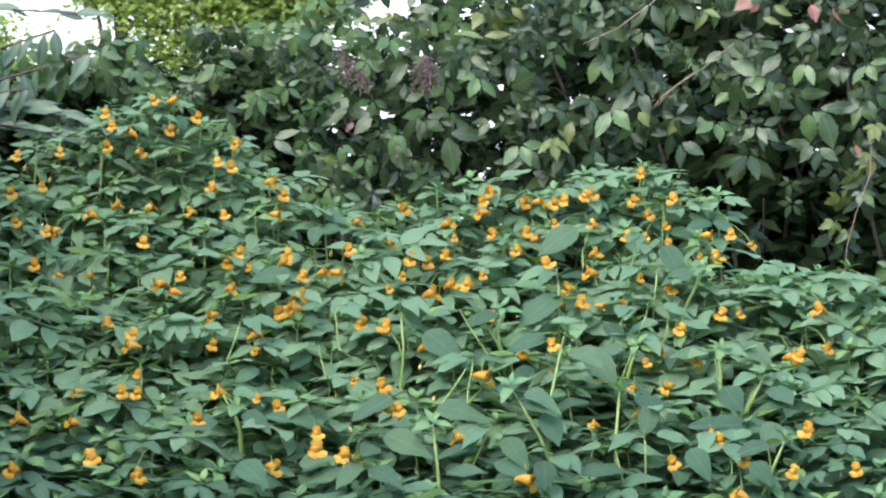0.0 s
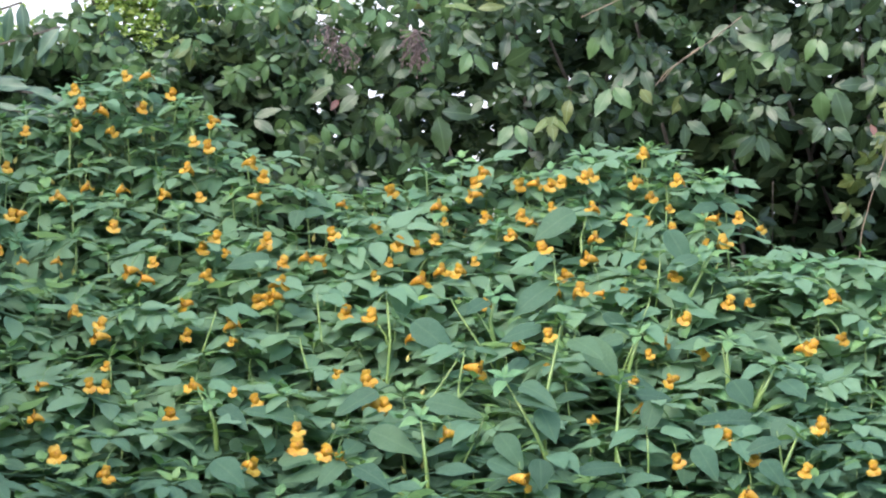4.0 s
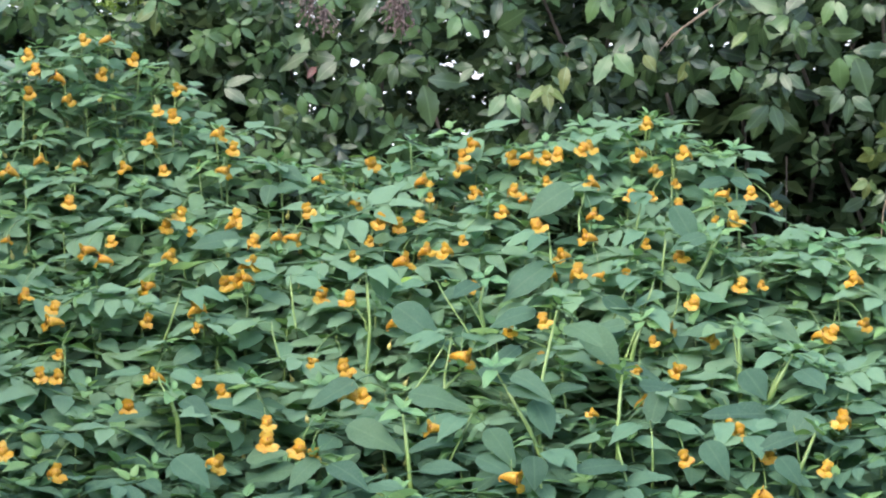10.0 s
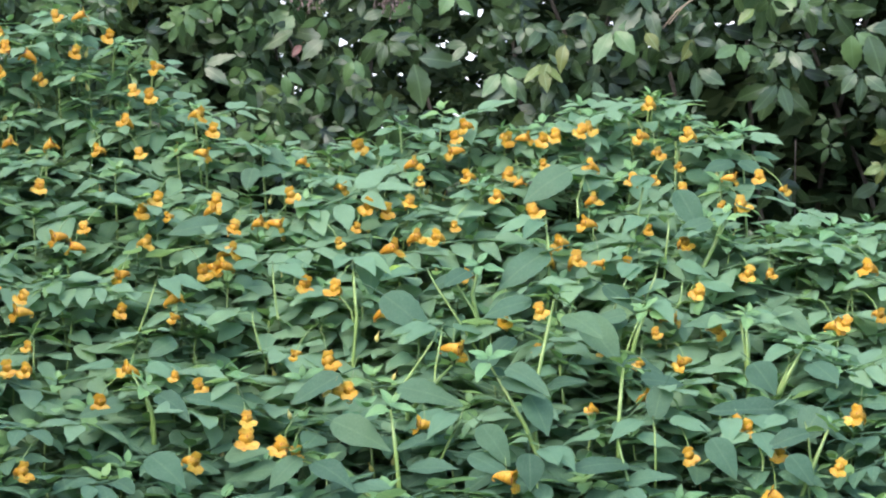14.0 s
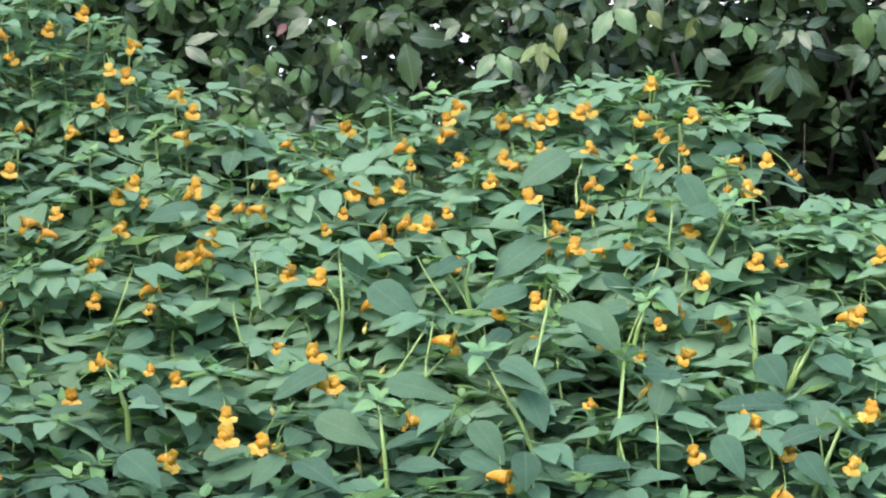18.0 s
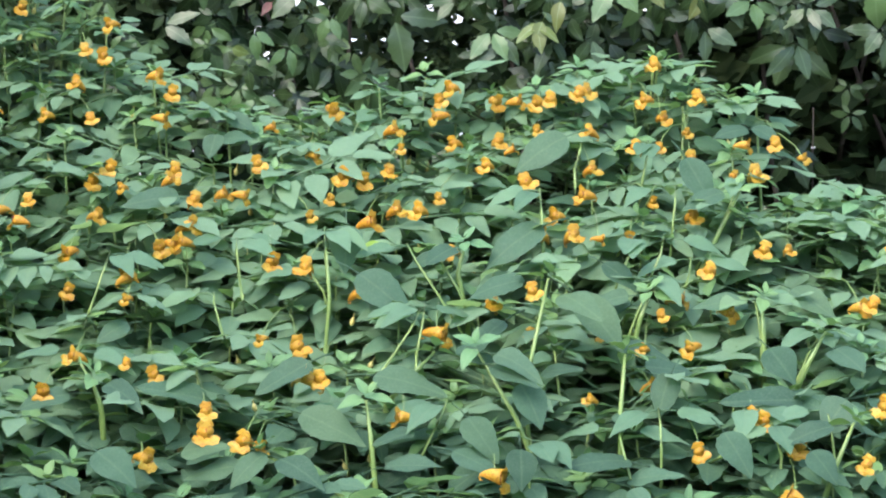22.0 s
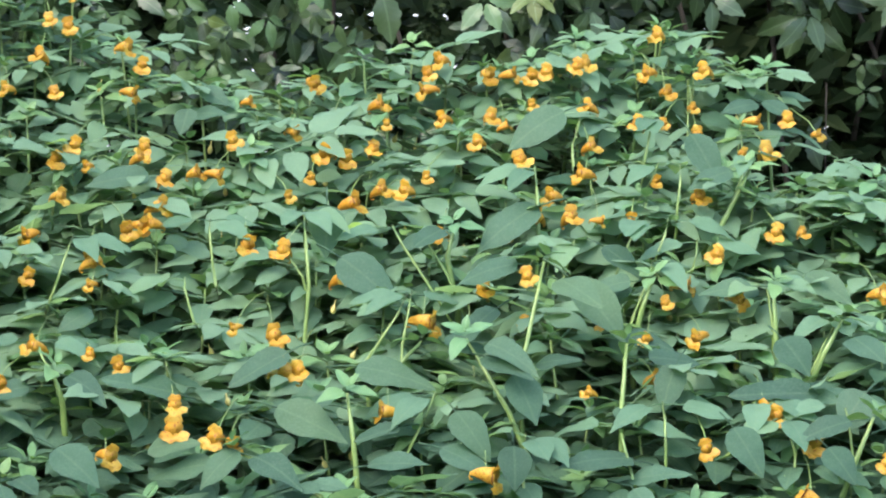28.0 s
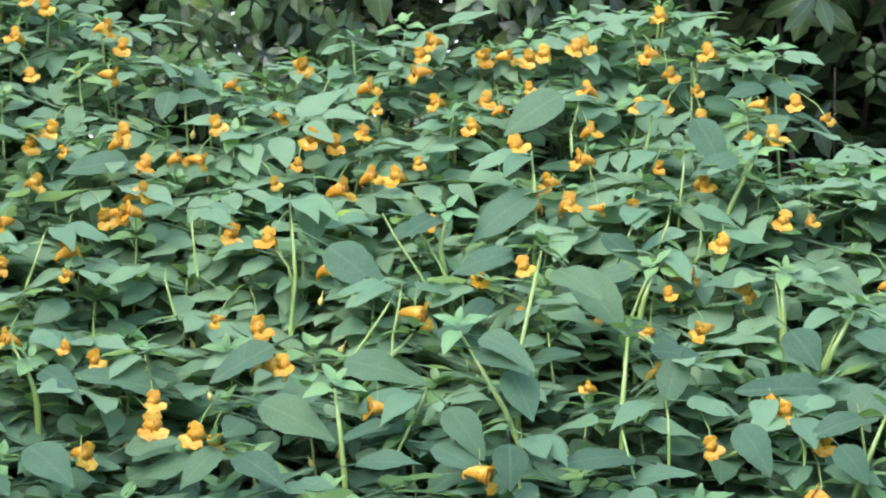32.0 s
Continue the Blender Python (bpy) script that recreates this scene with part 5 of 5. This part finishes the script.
leaflet(0.588, 0.396, 1.290, 0.012, -0.016, -0.026, 0.50, 1)
leaflet(0.626, 0.420, 1.286, 0.026, -0.016, -0.024, 0.50, 1)
leaflet(0.648, 0.413, 1.289, -0.010, -0.016, -0.025, 0.45, 1)
leaflet(0.660, 0.369, 1.067, 0.010, -0.014, -0.017, 0.30, 1)
leaflet(-0.143, 0.393, 1.101, -0.013, -0.014, -0.011, 0.30, 1)
leaflet(0.508, 0.408, 1.290, -0.015, -0.014, -0.013, 0.30, 1)
leaflet(0.424, 0.414, 1.283, -0.021, -0.017, -0.035, 0.25, 2)
leaflet(0.416, 0.395, 1.279, 0.029, -0.013, -0.005, 0.28, 2)
leaflet(0.529, 0.393, 1.288, 0.028, -0.014, -0.015, 0.25, 2)
leaflet(0.512, 0.399, 1.268, 0.030, -0.013, -0.008, 0.22, 2)
leaflet(0.015, 0.384, 1.243, 0.056, -0.012, 0.003, 0.16, 2)
leaflet(-0.127, 0.393, 1.246, -0.039, -0.013, -0.008, 0.20, 2)
leaflet(-0.041, 0.414, 1.245, 0.031, -0.013, -0.006, 0.20, 2)
leaflet(0.065, 0.391, 1.239, 0.045, -0.011, 0.008, 0.18, 2)
leaflet(-0.190, 0.353, 1.049, 0.018, -0.013, -0.009, 0.40, 2)
leaflet(0.184, 0.358, 1.081, -0.013, -0.016, -0.027, 0.35, 2)
leaflet(0.206, 0.366, 1.105, -0.011, -0.017, -0.034, 0.30, 2)
leaflet(0.684, 0.381, 1.054, -0.010, -0.016, -0.029, 0.30, 2)
leaflet(0.313, 0.375, 1.120, 0.017, -0.015, -0.021, 0.40, 2)
leaflet(0.376, 0.371, 1.112, -0.014, -0.016, -0.030, 0.30, 2)
leaflet(0.456, 0.370, 1.152, -0.023, -0.015, -0.021, 0.30, 2)
leaflet(-0.130, 0.419, 1.275, 0.014, -0.015, -0.022, 0.25, 2)
leaflet(-0.111, 0.396, 1.254, 0.027, -0.009, 0.023, 0.20, 2)
leaflet(-0.215, 0.390, 1.268, 0.014, -0.015, -0.017, 0.25, 2)
leaflet(0.110, 0.388, 1.286, 0.018, -0.015, -0.017, 0.30, 2)

z = 0.80
while z < 1.50:
    x = -0.86
    while x < 0.86:
        size = float(np.interp(x, (-0.8, -0.35, 0.0, 0.5), (0.027, 0.028, 0.027, 0.033))) * r.uniform(0.6, 1.5)
        px, pz = x + r.uniform(-.018, .018), z + r.uniform(-.018, .018)
        x += size * (1.0 if px < 0.1 else 1.16)
        if pz > hedge_top(px) + 0.02 or pz < (0.80 if px > 0.3 else 0.90 if px > -0.3 else 0.98):
            continue
        y = 0.44 + 0.05 * noise.noise((px * 5, pz * 5, 2)) + r.uniform(-.03, .03)
        if in_hollow(px, pz - 0.018):
            if r.random() < (0.9 if pz > 1.0 else 0.72):
                continue
            y += 0.18
        if in_gap(px, y, pz - 0.02, 0.018):
            continue
        vine, origin = vine_at(px)
        fresh = pz > 1.18 and px < 0.25 and r.random() < 0.22
        if (y > 0.425 or r.random() < 0.7) and not fresh:
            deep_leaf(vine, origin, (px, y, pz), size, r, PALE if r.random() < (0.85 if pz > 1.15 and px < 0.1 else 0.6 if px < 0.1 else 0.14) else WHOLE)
        else:
            creeper_leaf(vine, origin, (px, y, pz), size, r, 2 if fresh else 0)
    z += 0.036

# a fringe of small outer leaves over the thinner part
for k in range(400):
    px, pz = r.uniform(-0.62, 0.42 if k < 150 else -0.1) if k < 330 else r.uniform(0.1, 0.70), r.uniform(0.96, 1.32)
    if pz > hedge_top(px) + 0.02 or in_hollow(px, pz - 0.012) or in_gap(px, 0.4, pz - 0.012, 0.018):
        continue
    vine, origin = vine_at(px)
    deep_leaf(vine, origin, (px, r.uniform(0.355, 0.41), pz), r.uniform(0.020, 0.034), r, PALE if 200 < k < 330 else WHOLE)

for k, pts in enumerate((((0.222, 0.36, 1.229), (0.278, 0.35, 1.256), (0.337, 0.36, 1.299), (0.37, 0.38, 1.34)), ((0.342, 0.34, 1.133), (0.360, 0.34, 1.156), (0.420, 0.35, 1.197), (0.47, 0.4, 1.23)), ((0.334, 0.34, 1.128), (0.351, 0.34, 1.150), (0.372, 0.34, 1.166), (0.40, 0.35, 1.185)),
                         ((0.640, 0.33, 0.82), (0.645, 0.33, 0.906), (0.659, 0.33, 0.961), (0.682, 0.34, 1.024), (0.686, 0.36, 1.079)), ((0.535, 0.60, 0.78), (0.532, 0.60, 0.86), (0.533, 0.61, 0.95)))):
    vine, origin = vine_at(pts[0][0])
    part("twig", mesh_of("twig", *tube([Vector(p) - origin for p in pts], [0.0009] * len(pts), 5), TWIG if k < 4 else BARK), vine, None, "bare tan twig" if k < 4 else "dark upright stem")

# spent berry clusters
for k, (x, z) in enumerate(((-0.159, 1.195), (-0.128, 1.165), (-0.145, 1.178), (-0.026, 1.190), (-0.020, 1.168), (-0.035, 1.18))):
    vine, origin = vine_at(x)
    bits = []
    for i in range(34):
        d = Vector((r.gauss(0, 0.011), r.gauss(0, 0.008), r.gauss(0, 0.011)))
        q = Vector((x, 0.345, z)) - origin + d
        bits.append(tube([q - Vector((0, 0, 0.0022)), q - Vector((0, 0, 0.0012)), q + Vector((0, 0, 0.0012)), q + Vector((0, 0, 0.0022))], [0.0005, 0.0015, 0.0015, 0.0004], 5))
        if i % 2:
            bits.append(tube([Vector((x, 0.36, z + 0.02)) - origin, q], [0.0010, 0.0007], 3))
    part("spent_panicle", mesh_of("spent_panicle", *join(*bits), BERRY), vine, None, "spent purple-brown fruiting panicle on thin stalks")


def kites(count, place, size, seed, up=0.6):
    """Many small folded leaves as one mesh: six corners each."""
    g = random.Random(seed)
    verts, faces = [], []
    while count > 0:
        p = place(g)
        count -= 1
        if p is None:
            continue
        L = size * g.uniform(0.6, 1.3)
        a = g.uniform(0, 6.28)
        way = Vector((math.cos(a), math.sin(a), g.uniform(-1.0, 0.3))).normalized()
        nor = Vector((g.gauss(0, 0.5), g.gauss(-0.4, 0.5), up + g.gauss(0, 0.4)))
        side = nor.cross(way).normalized() * L * 0.3
        nor = way.cross(side).normalized() * L * 0.08
        k = len(verts)
        q = Vector(p)
        verts += [q, q + way * L * 0.45 + side + nor, q + way * L, q + way * L * 0.45 - side + nor, q + way * L * 0.5]
        faces += [(k, k + 1, k + 4), (k + 1, k + 2, k + 4), (k + 2, k + 3, k + 4), (k + 3, k, k + 4)]
    return verts, faces


def bank_height(y):
    return float(np.interp(y, (-0.62, -0.44, -0.2, 0.03, 0.15, 0.28), (0.62, 0.69, 0.81, 0.935, 0.995, 1.09)))


def low_place(g):
    x, y = g.uniform(-0.75, 0.75), g.uniform(-0.62, 0.26)
    p = Vector((x, y, bank_height(y) - g.uniform(0.05, 0.15)))
    if y > 0.10 and (x > -0.28 or x < -0.72) or x > 0.36 and y > -0.06 or in_slot(p, 0.04):
        return None
    return p


tagged(new("low_leaves", mesh_of("low_leaves", *kites(9500, low_place, 0.046, 61, 1.0), WEED_SHOOT, False)), "dim green leaves low down within the flower bank", "foliage", kind="stuff")


def inner_place(g):
    x, z, y = g.uniform(-1.3, 1.3), g.uniform(0.1, 1.55), 0.60 + 0.5 * g.random()
    if y < 0.76 and in_hollow(x, z):
        return None
    if z > hedge_top(x) - 0.03 - 0.2 * (y - 0.42) or in_gap(x, y, z, 0.011, True):
        return None
    return (x, y, z)


# filler leaves close gaps at the hedge foot, shade put into their colour
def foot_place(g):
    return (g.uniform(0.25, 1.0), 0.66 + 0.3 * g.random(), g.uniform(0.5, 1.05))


tagged(new("foot_foliage", mesh_of("foot_foliage", *kites(6000, foot_place, 0.045, 27), INNER_SHADE_LEAF, False)), "filler leaves at the foot of the hedge, coloured dark for shade", "foliage", kind="stuff")


def end_place(g):
    x, z, y = g.uniform(-0.85, -0.2), g.uniform(0.95, 1.24), 0.5 + 0.25 * g.random()
    if z > hedge_top(x) - 0.02 - 0.12 * (y - 0.42) or in_gap(x, y, z, 0.010, True):
        return None
    return (x, y, z)


tagged(new("end_foliage", mesh_of("end_foliage", *kites(9000, end_place, 0.034, 25), INNER_SHADE_LEAF, False)), "dense leaves at the low end of the hedge, coloured dark for shade", "foliage", kind="stuff")
tagged(new("inner_foliage", mesh_of("inner_foliage", *kites(46000, inner_place, 0.042, 5), INNER_SHADE_LEAF, False)), "dense leaves in the depth of the hedge, coloured dark for shade", "foliage", kind="stuff")


def backing_place(g):
    x, z, y = g.uniform(-1.3, 1.3), g.uniform(0.05, 1.5), 1.0 + 0.25 * g.random()
    if z > hedge_top(x) - 0.2 or in_gap(x, y, z, 0.013, True):
        return None
    return (x, y, z)


tagged(new("back_foliage", mesh_of("back_foliage", *kites(22000, backing_place, 0.055, 15), INNER_SHADE_LEAF, False)), "leaves on the far side of the hedge, coloured dark for shade", "foliage", kind="stuff")


def sprig_place(g):
    gx, gz, w = g.choice(GAPS)
    return (gx + g.uniform(-1.7, 1.7) * w, 0.62 + 0.2 * g.random(), gz - 0.05 + g.uniform(-1.7, 1.7) * w)


tagged(new("sprigs", mesh_of("sprigs", *kites(2600, sprig_place, 0.0085, 8), INNER_SHADE_LEAF, False)), "thin sprigs of small leaves across the gaps in the hedge", "foliage", kind="stuff")


# ---- shrub at the hedge's end ----
def shrub():
    base = Vector((-0.80, 0.36, 0.0))
    t = thing("shrub", base, "shrub with long narrow drooping leaves beside the creeper hedge", "shrub")
    g = random.Random(9)
    long_leaf = [mesh_of("long_leaf", *blade(0.03, w, 0.45, 2.0, d, 0.3, 8, 0.04, 60 + i), SHRUB_LEAF) for i, (w, d) in enumerate(((0.15, 0.25), (0.18, 0.15), (0.085, 0.3)))]
    limbs = (((-0.72, 0.37, 1.13), (-0.60, 0.33, 1.118), 0), ((-0.74, 0.36, 1.105), (-0.61, 0.32, 1.09), 0), ((-0.74, 0.40, 1.16), (-0.56, 0.36, 1.215), 1), ((-0.76, 0.42, 1.20), (-0.62, 0.38, 1.25), 1), ((-0.78, 0.40, 1.14), (-0.66, 0.34, 1.16), 1), ((-0.78, 0.42, 1.285), (-0.56, 0.38, 1.275), 0))
    for a, b, hang in limbs:
        a, b = Vector(a) - base, Vector(b) - base
        part("limb", mesh_of("limb", *tube([(0, 0, 0), (a.x * 0.5, a.y * 0.5, a.z * 0.8), a, b], [0.012, 0.008, 0.004, 0.002], 6), BARK), t)
        for i in range(9):
            p = a.lerp(b, i / 8)
            if hang:
                way = Vector((g.uniform(-0.9, 0.3), -0.3, -1.0 + g.uniform(-.2, .3)))
                L = g.uniform(0.042, 0.066)
            else:
                way = Vector((1.0, -0.2 + g.uniform(-.3, .3), g.choice((-0.12, 0.05, 0.2)) + g.uniform(-.1, .1)))
                L = g.uniform(0.05, 0.08)
            if a.z > 1.25:
                L *= 0.6
            part("long_leaf", long_leaf[0 if hang else 2] if g.random() < 0.6 else long_leaf[1], t, frame_of(p, way, (g.gauss(0, .3), -0.8, 0.7), L))

    # unseen crown and limbs, added to shade the left of the flower bank
    def shade_crown_place(g):
        v = Vector((g.gauss(0, 1), g.gauss(0, 1), g.gauss(0, 1))).normalized() * g.uniform(0.5, 1.0)
        p = Vector((-1.18 + 0.40 * v.x, -0.50 + 0.85 * v.y, 1.0 + 0.85 * v.z))
        return p - base if p.z > 0.1 and p.x < -0.88 else None
    for k in range(4):
        p = Vector((-1.2, -0.9 + 0.35 * k, 1.0)) - base
        part("limb", mesh_of("limb", *tube([(0, 0, 0), (p.x * 0.4, p.y * 0.5, p.z * 0.5), p], [0.014, 0.010, 0.004], 6), BARK), t)
    crown = part("crown", mesh_of("crown", *kites(9500, shade_crown_place, 0.075, 35), SHRUB_LEAF, False), t)
    tagged(crown, kind="stuff")


shrub()


# ---- trees beyond the hedge ----
def tree(x, y, h, clumps, seed, count):
    g = random.Random(seed)
    t = thing("tree", (x, y, 0), "light yellow-green leafy tree beyond the hedge", "tree", "trees beyond the hedge")
    pts = [(0.03 * math.sin(i), 0.03 * math.cos(2 * i), h * i / 7) for i in range(8)]
    bits = [tube(pts, [0.020 - 0.0018 * i for i in range(8)], 8)]
    for cx, cz, cr in clumps:
        bits.append(tube([(0, 0, cz * 0.55), ((cx - x) * 0.5, 0.05, cz * 0.8), (cx - x, 0, cz)], [0.009, 0.006, 0.003], 6))
    part("trunk", mesh_of("trunk", *join(*bits), BARK), t)

    def spot(g):
        cx, cz, cr = g.choice(clumps)
        v = Vector((g.gauss(0, 0.5), g.gauss(0, 0.5), g.gauss(0, 0.5)))
        return Vector((cx - x, 0, cz)) + v * cr
    part("crown", mesh_of("crown", *kites(count, spot, 0.016, seed + 1), TREE_LEAF_SUNLIT, False), t)


tree(-0.655, 2.3, 2.2, [(-0.46, 1.14, 0.09), (-0.38, 1.15, 0.08), (-0.30, 1.15, 0.07), (-0.23, 1.17, 0.06), (-0.60, 1.15, 0.09), (-0.5, 1.35, 0.3), (-0.2, 1.5, 0.3), (-0.72, 1.19, 0.05), (-0.97, 1.05, 0.09), (-0.55, 1.00, 0.12), (-0.85, 0.95, 0.10)], 71, 26000)
